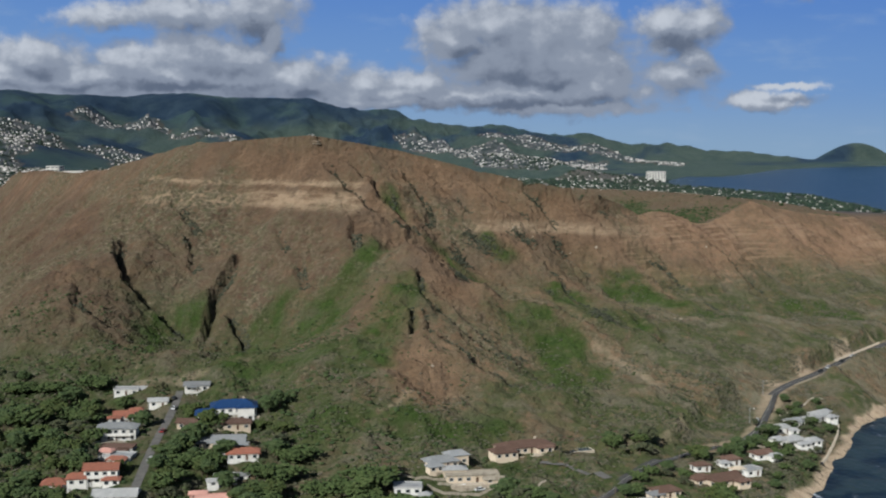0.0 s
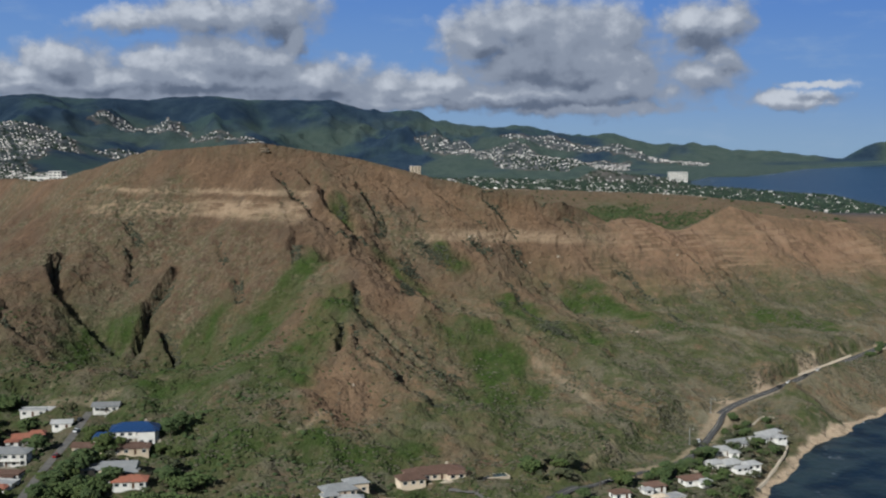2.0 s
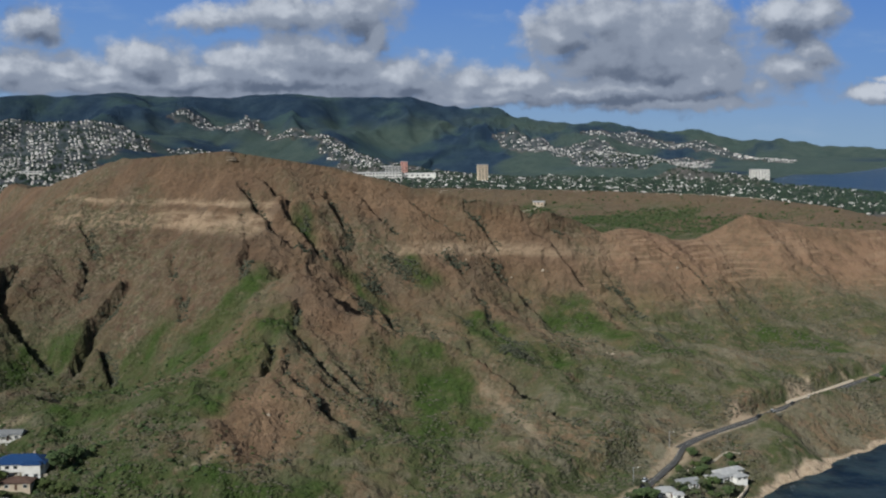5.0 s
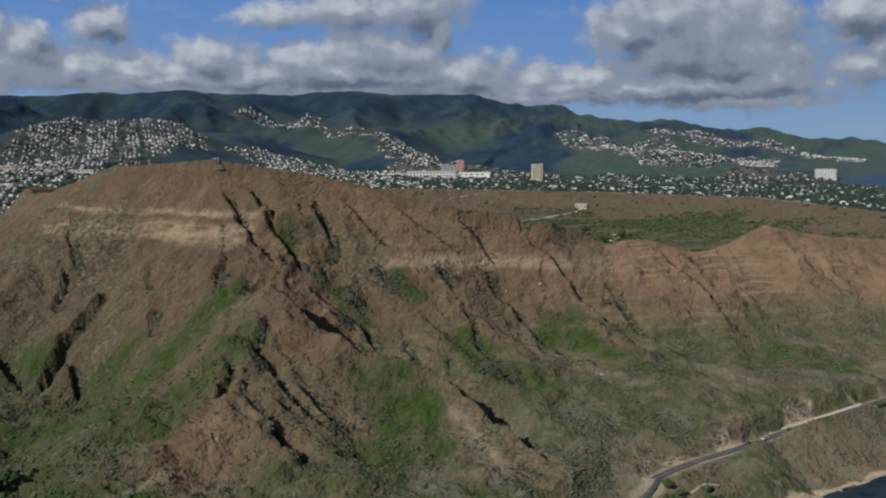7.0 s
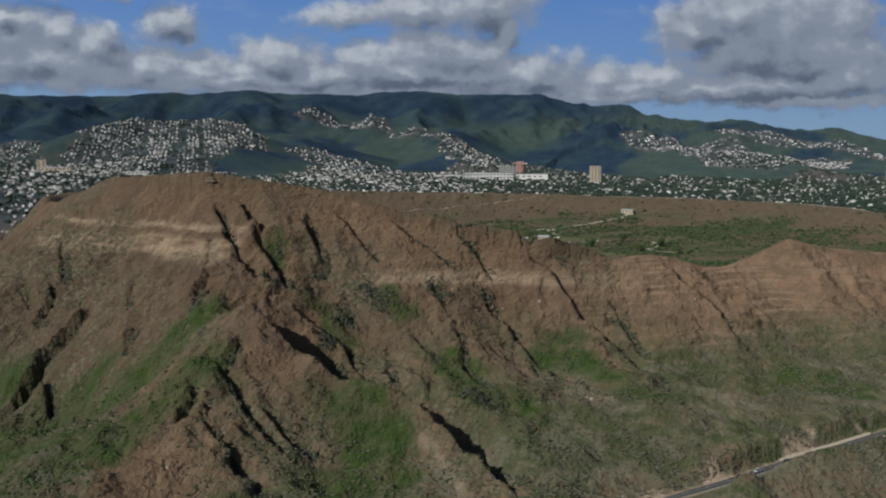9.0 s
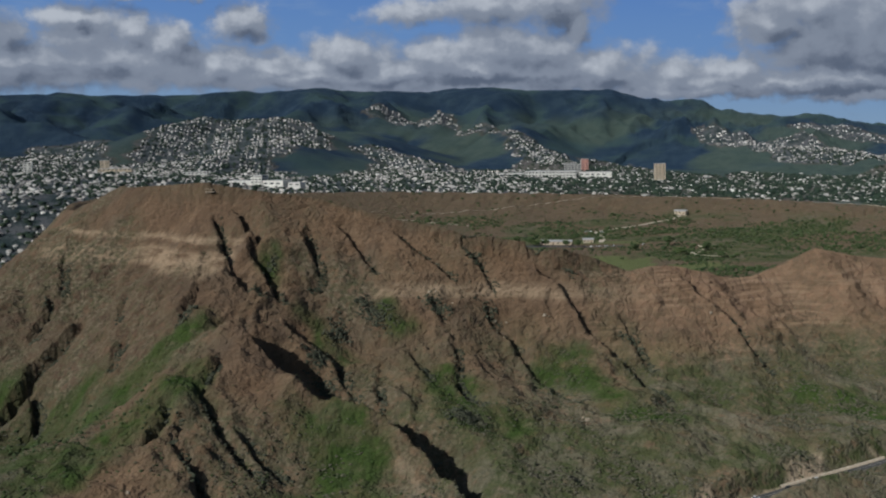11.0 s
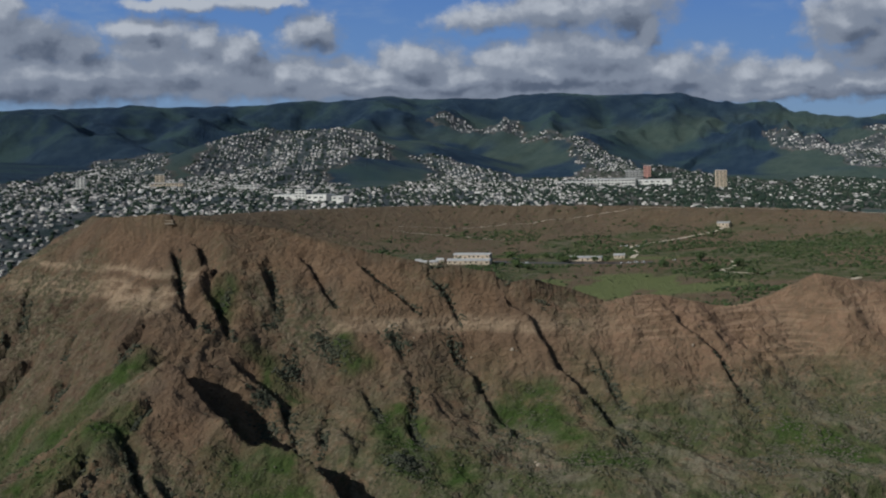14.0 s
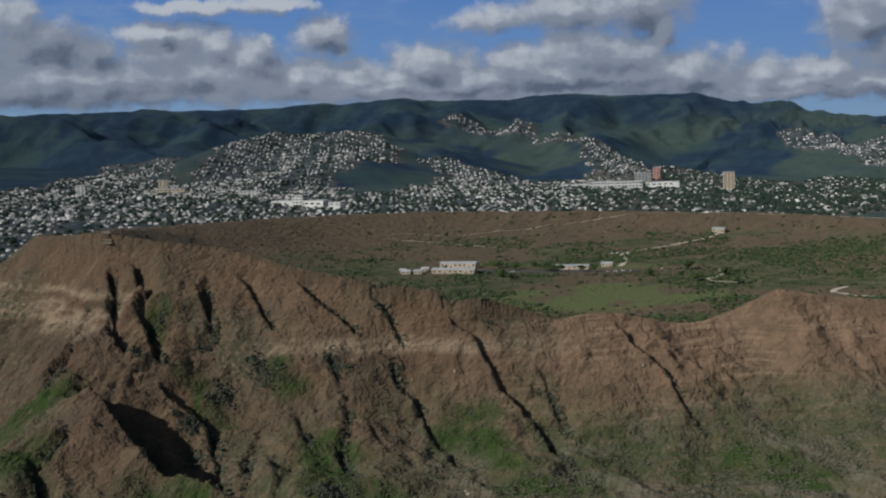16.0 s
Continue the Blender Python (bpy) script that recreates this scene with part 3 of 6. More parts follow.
# where the far town's houses stand: how thickly, then the outlines of the quarters
QUARTERS = [
    (0.95, [(-900, 2130), (-640, 2210), (-800, 2545), (-917, 2690), (-905, 2840), (-915, 3030), (-950, 3250), (-1080, 3330), (-1236, 3400), (-1400, 3230), (-1370, 2960), (-1240, 2780), (-1180, 2500)]),
    (0.90, [(-875, 3090), (-865, 3190), (-808, 3165), (-700, 3050), (-580, 2945), (-520, 2884), (-400, 2440), (-600, 2320), (-680, 2527), (-739, 2794), (-770, 2968), (-806, 3100)]),
    (0.80, [(-1160, 3920), (-1150, 3995), (-1090, 4045), (-1004, 4110), (-905, 4095), (-850, 3900), (-940, 3870), (-1010, 3910)]),
    (0.90, [(-830, 3855), (-742, 3835), (-626, 3745), (-576, 3735), (-517, 3716), (-450, 3597), (-350, 3344), (-350, 3220), (-416, 3270), (-508, 3405), (-600, 3575), (-620, 3665), (-710, 3735), (-780, 3785)]),
    (0.90, [(-155, 4170), (-54, 4120), (82, 4215), (223, 4165), (379, 4170), (514, 4150), (476, 3886), (311, 3729), (140, 3756), (58, 3863), (-51, 4044), (-180, 4130)]),
    (0.80, [(98, 4345), (226, 4410), (407, 4379), (574, 4270), (710, 4330), (790, 4211), (763, 4089), (633, 4171), (503, 4230), (387, 4320), (224, 4280)]),
    (0.66, [(-2000, 2250), (-1330, 2118), (-1370, 2278), (-1556, 2708), (-1700, 2990), (-1497, 2990), (-1288, 2686), (-1181, 2509), (-918, 2170), (-687, 2296), (-658, 2452), (-520, 2890), (-530, 3179), (-400, 3200),
            (-300, 3000), (-250, 2300), (-150, 1900), (-500, 1300), (-430, 1050), (-800, 1050)]),
    (0.24, [(-530, 3179), (-517, 3335), (-417, 3600), (-408, 3753), (-329, 3914), (-180, 3500), (-7, 3179), (46, 3684), (173, 3572), (320, 3640), (480, 3800), (640, 3640), (640, 3450), (400, 3000), (300, 2400), (-150, 1900), (-250, 2300), (-300, 3000), (-400, 3200)]),
    (0.16, [(640, 3450), (735, 3394), (804, 3307), (878, 3153), (903, 2914), (866, 2540), (720, 1800), (480, 1300), (300, 2000), (300, 2400), (400, 3000)]),
]


def within(x, y, ring):
    odd = np.zeros(x.shape, bool)
    for a, b in zip(ring, ring[1:] + ring[:1]):
        cross = (a[1] > y) != (b[1] > y)
        odd ^= cross & (x < (b[0] - a[0]) * (y - a[1]) / (b[1] - a[1] + 1e-9) + a[0])
    return odd


def settled(x, y):
    """How thickly houses stand at a place."""
    wx, wy = x + 26 * fbm(x, y, 90, 3, 97), y + 26 * fbm(x, y, 90, 3, 98)
    share = np.zeros(x.shape)
    for thick, ring in QUARTERS:
        share = np.where(within(wx, wy, ring), np.maximum(share, thick), share)
    return share


HEADLAND = (1392, 4388)


def heights(line):
    return [p[2] for p in line]


def rim_parts(x, y):
    d, s, side = along(x, y, RIM)
    top = np.interp(s, range(len(RIM)), heights(RIM))
    runs = np.concatenate([[0], np.cumsum([math.hypot(b[0] - a[0], b[1] - a[1]) for a, b in zip(RIM[:-1], RIM[1:])])])
    inside = np.zeros(x.shape, bool)
    for a, b in zip(RIM[:-1], RIM[1:]):
        cross = (a[1] > y) != (b[1] > y)
        inside ^= cross & (x < (b[0] - a[0]) * (y - a[1]) / (b[1] - a[1] + 1e-9) + a[0])
    return np.sqrt(d * d + 16) - 4, s, inside, top, np.interp(s, range(len(RIM)), runs)


def rim_slope(x, y, least):
    """The outer slope: each stretch of the rim falls away by its own reach, and they blend where they meet."""
    total, weight = np.zeros(x.shape), np.zeros(x.shape)
    knots, reaches = [0, 3, 5, 8, 10, 12, 15, 19, 22, 25, 30, 35], [70, 90, 150, 178, 165, 140, 120, 115, 110, 105, 100, 70]
    for i, (a, b) in enumerate(zip(RIM[:-1], RIM[1:])):
        dx, dy = b[0] - a[0], b[1] - a[1]
        k = np.clip(((x - a[0]) * dx + (y - a[1]) * dy) / (dx * dx + dy * dy), 0, 1)
        d = np.hypot(x - a[0] - k * dx, y - a[1] - k * dy)
        w = np.exp(-np.clip(d - least, 0, 200) / (3 + 0.09 * least))
        total += w * (a[2] + k * (b[2] - a[2])) * np.exp(-(np.sqrt(d * d + 16) - 4) / np.interp(i + k, knots, reaches))
        weight += w
    return total / weight


def bed(x, y, line):
    d, s, side = along(x, y, line)
    return d * side, s / (len(line) - 1)


def carve(z, x, y):
    for depth, width, line in GULLIES:
        xs, ys = [p[0] for p in line], [p[1] for p in line]
        m = (x > min(xs) - 4 * width) & (x < max(xs) + 4 * width) & (y > min(ys) - 3 * width) & (y < max(ys) + 3 * width)
        if not m.any():
            continue
        px, py = x[m], y[m]
        wob = fbm(px, py, 14, 3, 31) * min(2.2, width * 0.25) + fbm(px, py, 4, 2, 33) * 0.35
        t, s = bed(px + wob, py + 0.6 * wob, line)
        fade = smooth(0.0, 0.14, s) * smooth(1.0, 0.72, s)
        t = t / (0.55 + 0.45 * fade)
        fade = fade * np.clip(1.0 + (0.35 if depth < 15 else 0.12) * fbm(px, py, 16, 3, 35), 0.5, 1.25)
        wall = smooth(0.0, 0.2 * width, t)
        cut = depth * np.where(t < 0.2 * width, wall, np.clip(1 - (t - 0.2 * width) / ((2.0 if depth >= 15 else 1.5) * width), 0, 1) ** (1.15 if depth >= 15 else 1.5))
        crest = (0.32 if depth >= 15 else 0.16) * depth
        rise = np.where(t < 0, crest * np.exp(np.minimum(t, 0) / (0.6 * width)), crest * (1 - wall))
        z[m] += fade * (rise - cut)
    return z


def land(x, y):
    """The ground's height, and what grows and lies on it, from the plan's x and y."""
    x, y = np.atleast_1d(np.asarray(x, float)), np.atleast_1d(np.asarray(y, float))
    d, s, inside, top, run = rim_parts(x, y)
    near = (y < 1300)
    outer = rim_slope(x, y, d)
    for a, b, v in SWELLS:
        outer = outer + v * np.exp(-((x - a) ** 2 + (y - b) ** 2) / 1800.0)
    # flutes run down the slopes from the rim
    warp = fbm(x, y, 60, 4, 3) * 26
    lean = smooth(-170, 10, x)
    across = x + 0.78 * lean * (y - 800) + warp
    flute = crag(across / 17, (y - 0.4 * lean * x) / 75, 1.0, 4, 11)
    outer = outer + (4.4 - 2.4 * smooth(40, 120, x) - 0.9 * smooth(110, 170, x) * smooth(60, 40, outer)) * flute * smooth(7, 36, d) * np.exp(-d / 190)
    outer = outer + 2.6 * fbm(x, y, 26, 5, 7) * smooth(3, 30, d)
    broken = smooth(70, 30, np.abs(x + 5)) * smooth(545, 590, y) * smooth(790, 740, y) + 0.5 * smooth(-90, -130, x) * smooth(620, 660, y)
    outer = outer + 1.9 * crag(x + 0.3 * y, y, 15, 4, 17) * broken + (1.3 * crag(x, y, 16, 3, 19) + 1.1 * fbm(x, y, 11, 4, 23)) * smooth(4, 22, d) * (1 - 0.5 * smooth(100, 150, x) * smooth(55, 35, outer))
    ledge = smooth(120, 150, x) * smooth(30, 45, outer) * smooth(95, 80, outer) + smooth(-200, -150, x) * smooth(-40, -62, x) * smooth(92, 98, outer) * smooth(120, 114, outer)
    tier = outer / 5.5 + 0.5 * fbm(x, y, 60, 3, 21)
    outer = outer + ledge * 1.0 * (np.abs((tier % 1.0) - 0.5) * 2 - 0.5) * np.where(near, 1, 0)
    floor = 46 + 2.0 * fbm(x, y, 160, 3, 5)
    inner = floor + (top - floor) * np.exp(-(d / np.where(y < 1250, 52, 95)) ** 1.15) + 8.0 * crag(run / 34, d / 80, 1.0, 5, 15) * smooth(2, 25, d) * np.exp(-d / 90)
    dc, _, cs = along(x, y, COAST)
    dc = dc * cs + 3.5 * fbm(x, y, 30, 3, 41)
    plain = np.maximum(52 - 0.042 * x - 0.012 * (y - 2400), 5) + 3 * fbm(x, y, 300, 3, 8)
    plain = plain * smooth(1250, 2000, y + 0.5 * np.abs(x + 50))
    far = np.full(x.shape, -50.0)
    m = y > 2000
    if m.any():
        fx, fy = x[m], y[m]
        wx, wy = fx + 70 * fbm(fx, fy, 420, 3, 51), fy + 70 * fbm(fx, fy, 420, 3, 57)
        f = plain[m] * 1.0
        for steep, line in SPURS:
            q, k, _ = along(wx, wy, line)
            q = np.sqrt(q * q + 900) - 30
            f = np.maximum(f, np.interp(k, range(len(line)), heights(line)) - steep * q)
        q, k, _ = along(fx, fy, RANGE)
        crest = np.interp(k, range(len(RANGE)), heights(RANGE)) - 8 * smooth(900, 300, fx) - 6 * smooth(-2100, -1700, fx) * smooth(-300, -700, fx) 
        crest = np.where(crest > 290, 290 + 0.25 * (crest - 290), crest) + 9 * fbm(fx, fy, 170, 4, 61)
        fall = np.where(fx > 700, 0.25, 0.42)
        f = np.maximum(f, crest - fall * q)
        f = np.where(f > 282, 282 + 0.3 * (f - 282), f)
        hill = smooth(20, 120, f - plain[m])
        f = f + hill * ((34 - 20 * smooth(250, 290, f)) * crag(fx, fy, 330, 5, 71) + 3 * fbm(fx, fy, 60, 3, 77)) + 46 * (crag(fx + 0.25 * fy, 0.45 * fy, 150, 4, 73) - 0.45) * hill * smooth(6, 70, crest - f) * smooth(-300, 60, crest - fall * q - f + 120)
        head = 128 * np.exp(-((np.abs(fx - HEADLAND[0] - 25) / 175) ** 2.0 + ((fy - HEADLAND[1]) / 80) ** 2) / 1.1)
        far[m] = np.maximum(f, head)
    z = np.where(inside, inner, np.maximum(np.maximum(outer, plain), far))
    z = carve(z, x, y)
    # the road's bench
    for line, half in ((ROAD, 4.6), (LANE, 3.6)):
        q, k, _ = along(x, y, line)
        w = smooth(half + 7, half, q)
        z = z * (1 - w) + np.interp(k, range(len(line)), heights(line)) * w
    z = np.where((y < 690) & (dc < 90), np.minimum(z, 3.2 + 0.13 * np.maximum(dc, 0) + 30 * smooth(56, 90, dc) + 30 * smooth(640, 690, y)), z)
    sea = np.where(y > 3000, 62 * smooth(3000, 4500, y), 0.0)
    z = np.where(y > 3000, np.maximum(z, sea + 6), z)
    shore = smooth(-4, np.where(y < 660, 18, np.where(y < 1200, 18 + 22 * smooth(660, 720, y), 60)), dc)
    z = sea + (z - sea) * shore - 7 * (1 - smooth(-45, 6, dc)) 
    return z, d, s, inside, dc, run


def ground_z(x, y):
    return float(land(np.array([float(x)]), np.array([float(y)]))[0][0])

# ---- the ground as one sheet, the sea, the far sky ----
def quick_mesh(name, verts, faces, material, attributes=None):
    """A mesh from arrays; faces all have as many corners as the array has columns."""
    me = bpy.data.meshes.new(name)
    verts, faces = np.asarray(verts, np.float32), np.asarray(faces, np.int32)
    k = faces.shape[1]
    me.vertices.add(len(verts))
    me.vertices.foreach_set("co", verts.ravel())
    me.loops.add(faces.size)
    me.loops.foreach_set("vertex_index", faces.ravel())
    me.polygons.add(len(faces))
    me.polygons.foreach_set("loop_start", np.arange(0, faces.size, k, dtype=np.int32))
    me.polygons.foreach_set("loop_total", np.full(len(faces), k, dtype=np.int32))
    me.update(calc_edges=True)
    for key, values in (attributes or {}).items():
        me.attributes.new(key, "FLOAT", "POINT").data.foreach_set("value", np.asarray(values, np.float32))
    me.materials.append(material)
    return me


def spread_lines(start, end, lo, hi, fine, growth, cap):
    """Grid lines, fine between lo and hi and wider towards start and end."""
    mid = list(np.arange(lo, hi, fine))
    up, step, v = [], fine, mid[-1]
    while v < end:
        step = min(step * growth, cap)
        v += step
        up.append(v)
    down, step, v = [], fine, mid[0]
    while v > start:
        step = min(step * growth, cap)
        v -= step
        down.append(v)
    return np.array(down[::-1] + mid + up)


def grid_faces(nx, ny):
    i = np.arange(nx - 1)[None, :] + nx * np.arange(ny - 1)[:, None]
    i = i.ravel()
    return np.stack([i, i + 1, i + nx + 1, i + nx], 1)


gx = spread_lines(-3500, 2300, -215, 300, 1.4, 1.03, 15)
gy = spread_lines(120, 4640, 480, 940, 1.4, 1.03, 13)
X, Y = [a.ravel() for a in np.meshgrid(gx, gy)]
Z, RIM_D, RIM_S, INSIDE, SHORE_D, RIM_RUN = land(X, Y)

# what covers the ground
patch = lambda cx, cy, rx, ry, turn=0.0: np.clip(1.3 - np.hypot(((X - cx) * math.cos(radians(turn)) + (Y - cy) * math.sin(radians(turn))) / rx,
                                                              ((Y - cy) * math.cos(radians(turn)) - (X - cx) * math.sin(radians(turn))) / ry), 0, 1)
out = ~INSIDE & (Y < 1300)
low = smooth(75, 22, Z + 9 * fbm(X, Y, 60, 4, 81)) * out
veg = 0.75 * low * smooth(-0.1 - 0.3 * smooth(90, 150, X), 0.5 - 0.2 * smooth(90, 150, X), fbm(X, Y, 45, 4, 83)) + 0.15 * low
GREENS = [(92, 728, 16, 22, 20), (20, 760, 10, 8, 0), (120, 690, 30, 24, 0), (140, 800, 26, 14, 20), (60, 600, 30, 26, 0), (30, 545, 40, 16, 0), (235, 870, 30, 12, 0), (100, 600, 40, 30, 0),
          (-60, 590, 20, 30, 0), (-120, 640, 30, 14, 0), (200, 860, 14, 9, 0), (270, 865, 24, 14, 0)]
for g in GREENS:
    veg = np.maximum(veg, patch(*g) * smooth(-0.5, 0.1, fbm(X, Y, 16, 4, 85)) * out)
# fresh grass in strips placed to fit the camera's view: half their width, then their course
STRIPS = [(8, [(-37, 720), (-46, 702), (-50, 684), (-66, 664), (-80, 640)]), (8, [(-20, 668), (-28, 645), (-31, 626), (-32, 602), (-36, 580)]), (7, [(-90, 697), (-98, 685), (-99, 660), (-104, 640)]),
          (13, [(44, 676), (60, 668), (68, 640), (54, 614)]), (10, [(74, 768), (84, 745), (92, 726), (112, 731)]), (8, [(118, 824), (136, 816), (153, 788)]), (4, [(-33, 790), (-31, 780)]), (5, [(0, 772), (6, 762)]),
          (1.5, [(28, 798), (40, 790)]), (7, [(-50, 692), (-62, 690), (-70, 676)]), (9, [(-52, 522), (-44, 534)]), (8, [(-12, 536), (8, 534), (24, 548)]), (6, [(38, 668), (58, 656), (76, 644)]), (7, [(-158, 692), (-152, 660), (-150, 630)]),
          (5, [(-137, 700), (-140, 680)]), (7, [(-60, 604), (-80, 604), (-96, 596)]), (7, [(125, 838), (112, 818)]), (10, [(158, 772), (182, 790)]), (14, [(246, 878), (276, 860)])]
fresh = np.zeros_like(X)
for half, line in STRIPS:
    q = along(X, Y, line)[0] + 5.5 * fbm(X, Y, 16, 4, 84)
    fresh = np.maximum(fresh, smooth(half + 9, half - 6, q))
fresh = fresh * (0.55 + 0.45 * smooth(-0.5, 0.3, fbm(X, Y, 9, 3, 82))) * out
foot = out * smooth(20, -35, X) * smooth(-165, -110, X) * smooth(715, 640, Y) * smooth(-0.55, 0.35, fbm(X, Y, 30, 4, 88))
veg = np.maximum(veg, 0.9 * foot)
veg = np.maximum(veg, fresh)
bare = np.zeros_like(X)
for g in [(-12, 586, 20, 26, 0), (2, 690, 22, 28, 20), (-45, 745, 30, 26, 0), (28, 700, 10, 26, 20), (-10, 560, 14, 20, 0)]:
    bare = np.maximum(bare, patch(*g))
veg = veg * (1 - 0.9 * smooth(0.2, 0.6, bare) * (1 - fresh))
veg = np.maximum(veg, out * np.maximum(smooth(-45, -75, X) * smooth(640, 590, Y + 0.2 * (X + 140)), smooth(560, 530, Y + 0.35 * X) * smooth(-60, -30, X)) * smooth(-0.9, -0.2, fbm(X, Y, 25, 3, 86)))
scrub = np.clip(0.5 + 0.9 * fbm(X, Y, 50, 4, 87), 0, 1) * out * (1 - 0.6 * low) * (1 - 0.8 * bare) + 0.75 * low * (1 - bare)
scrub = scrub * (1 - 0.7 * smooth(130, 180, X) * smooth(46, 60, Z))
inner_floor = INSIDE * smooth(66, 52, Z + 5 * fbm(X, Y, 50, 3, 89))
veg = np.where(INSIDE, 0.9 * inner_floor * smooth(-0.2, 0.3, fbm(X, Y, 80, 4, 91)), veg)
scrub = np.where(INSIDE, 0.55, scrub)
lawn = np.maximum(patch(60, 1340, 110, 95, 10), patch(-60, 1560, 150, 22, 0) * 0.8) * INSIDE * smooth(-0.4, 0.0, fbm(X, Y, 40, 3, 93) + 0.25)
lawn = smooth(0.25, 0.45, lawn)
bands = smooth(-205, -185, X) * smooth(-44, -54, X)
wave = Z + 0.9 * fbm(X, Y, 40, 4, 95)
wave = wave + 0.6 * fbm(X, Y, 9, 3, 96)
pale = 1.0 * bands * np.maximum(smooth(102, 107, wave) * smooth(115, 112.5, wave), smooth(117, 118, wave) * smooth(121, 120, wave)) * out
pale = np.maximum(pale, smooth(5, 25, X) * smooth(175, 95, X) * smooth(84, 88, wave + 0.07 * (X - 40)) * smooth(95, 90, wave + 0.07 * (X - 40)) * out * 0.95)
# strongest left of the summit, dimming that flank by colour
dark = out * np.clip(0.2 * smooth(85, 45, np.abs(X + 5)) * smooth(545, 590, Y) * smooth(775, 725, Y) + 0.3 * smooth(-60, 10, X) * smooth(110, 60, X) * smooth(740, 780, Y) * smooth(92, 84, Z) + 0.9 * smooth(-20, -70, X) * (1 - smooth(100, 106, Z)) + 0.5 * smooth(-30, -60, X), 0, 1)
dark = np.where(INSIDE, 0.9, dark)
beds = smooth(100, 150, X) * smooth(25, 40, Z) * out * smooth(-0.3, 0.4, fbm(X, Y, 35, 3, 98))
# brightens the low right flank through its colour
right_pale = out * smooth(50, 130, X) * smooth(52, 34, Z) * smooth(-0.5, 0.3, fbm(X, Y, 40, 3, 104)) * 0.6
knob = patch(-12, 586, 24, 26, 0)
dark = dark * (1 - smooth(0.15, 0.5, knob))
scrub = scrub * (1 - 0.7 * smooth(0.2, 0.6, knob))
redness = smooth(70, 150, X) * smooth(38, 56, Z) * out * 0.9 + 0.3 * smooth(-200, -260, X) * smooth(80, 100, Z) * out
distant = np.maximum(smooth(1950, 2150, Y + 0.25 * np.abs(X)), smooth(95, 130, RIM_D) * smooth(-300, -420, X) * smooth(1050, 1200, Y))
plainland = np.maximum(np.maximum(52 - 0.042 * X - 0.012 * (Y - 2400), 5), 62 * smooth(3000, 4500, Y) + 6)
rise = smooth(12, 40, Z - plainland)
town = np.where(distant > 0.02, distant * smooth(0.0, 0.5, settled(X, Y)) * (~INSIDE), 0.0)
# kept off the left valley, whose dark tone stands in for cloud shadow
hazy_meadow = distant * smooth(225, 150, Z + 45 * fbm(X, Y, 300, 4, 74)) * smooth(-1500, -1250, X) * smooth(-0.45, 0.25, fbm(X, Y, 260, 4, 75) + 0.15)
hazy_forest = distant * (1 - town) * (~INSIDE)
strand = 8 - 4.5 * smooth(590, 640, Y)
sand = smooth(strand, strand * 0.55, SHORE_D + 2 * fbm(X, Y, 12, 3, 99)) * smooth(-40, -10, SHORE_D) * (Y < 1100)
cut_d, cut_s, cut_side = along(X, Y, ROAD)
sand = np.maximum(sand, 0.9 * smooth(15, 6, cut_d + 3 * fbm(X, Y, 9, 3, 102)) * smooth(2.6, 3.4, cut_d) * (cut_side > 0) * smooth(-0.1, 0.2, fbm(X, Y, 20, 4, 101)) * (cut_s > 10.6) * (cut_s < 15.5))
sand = np.maximum(sand, 0.55 * smooth(5.5, 3.4, cut_d + fbm(X, Y, 6, 3, 103)) * (cut_s > 4) * (Y < 1000))
for half, line in ((1.3, [(80, 666), (86, 664), (93, 655), (101, 643), (109, 620)]), (1.2, [(-26, 538), (-19, 552), (-12, 566)]), (4.0, [(-140, 590), (-130, 588), (-116, 594)]), (1.0, [(111, 580), (98, 552), (104, 556)])):
    q = along(X, Y, line)[0] + 1.5 * fbm(X, Y, 5, 3, 106)
    sand = np.maximum(sand, 0.34 * smooth(half + 1.5, half - 1, q))
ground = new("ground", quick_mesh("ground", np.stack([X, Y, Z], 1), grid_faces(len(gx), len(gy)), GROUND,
             {"veg": veg, "fresh": fresh, "right_pale": right_pale, "scrub": scrub, "lawn": lawn, "pale": pale, "beds": beds, "red": redness, "dark": dark, "hazy_forest": hazy_forest, "hazy_meadow": hazy_meadow, "town": town, "sand": sand}))
ground.data.polygons.foreach_set("use_smooth", np.ones(len(ground.data.polygons), bool))
tagged(ground, "dry brown crater with gullies, green foot and far wooded range", "ground", kind="structure")

wx, wy = spread_lines(-1500, 2300, 140, 420, 4, 1.05, 40), spread_lines(-900, 4640, 420, 800, 4, 1.05, 40)
WX, WY = [a.ravel() for a in np.meshgrid(wx, wy)]
wd, _, ws = along(WX, WY, COAST)
WZ = np.where(WY > 3000, 62 * smooth(3000, 4500, WY), 0.0)
wd = -wd * ws
surf = smooth(26, 3, wd) * 0.9 + smooth(0.25, 0.6, fbm(WX, WY, 60, 4, 105)) * smooth(160, 30, wd) * 0.6 + smooth(0.35, 0.6, fbm(WX, WY * 3, 420, 4, 107)) * (WY > 2200) * 0.7
# the far-out blue grows with y alone
water = new("water", quick_mesh("water", np.stack([WX, WY, WZ], 1), grid_faces(len(wx), len(wy)), WATER, {"surf": surf, "reef": smooth(90, 10, wd), "sky_tint": smooth(900, 2400, WY)}))
tagged(water, "deep blue sea with pale surf along the reef", "sea", kind="structure")


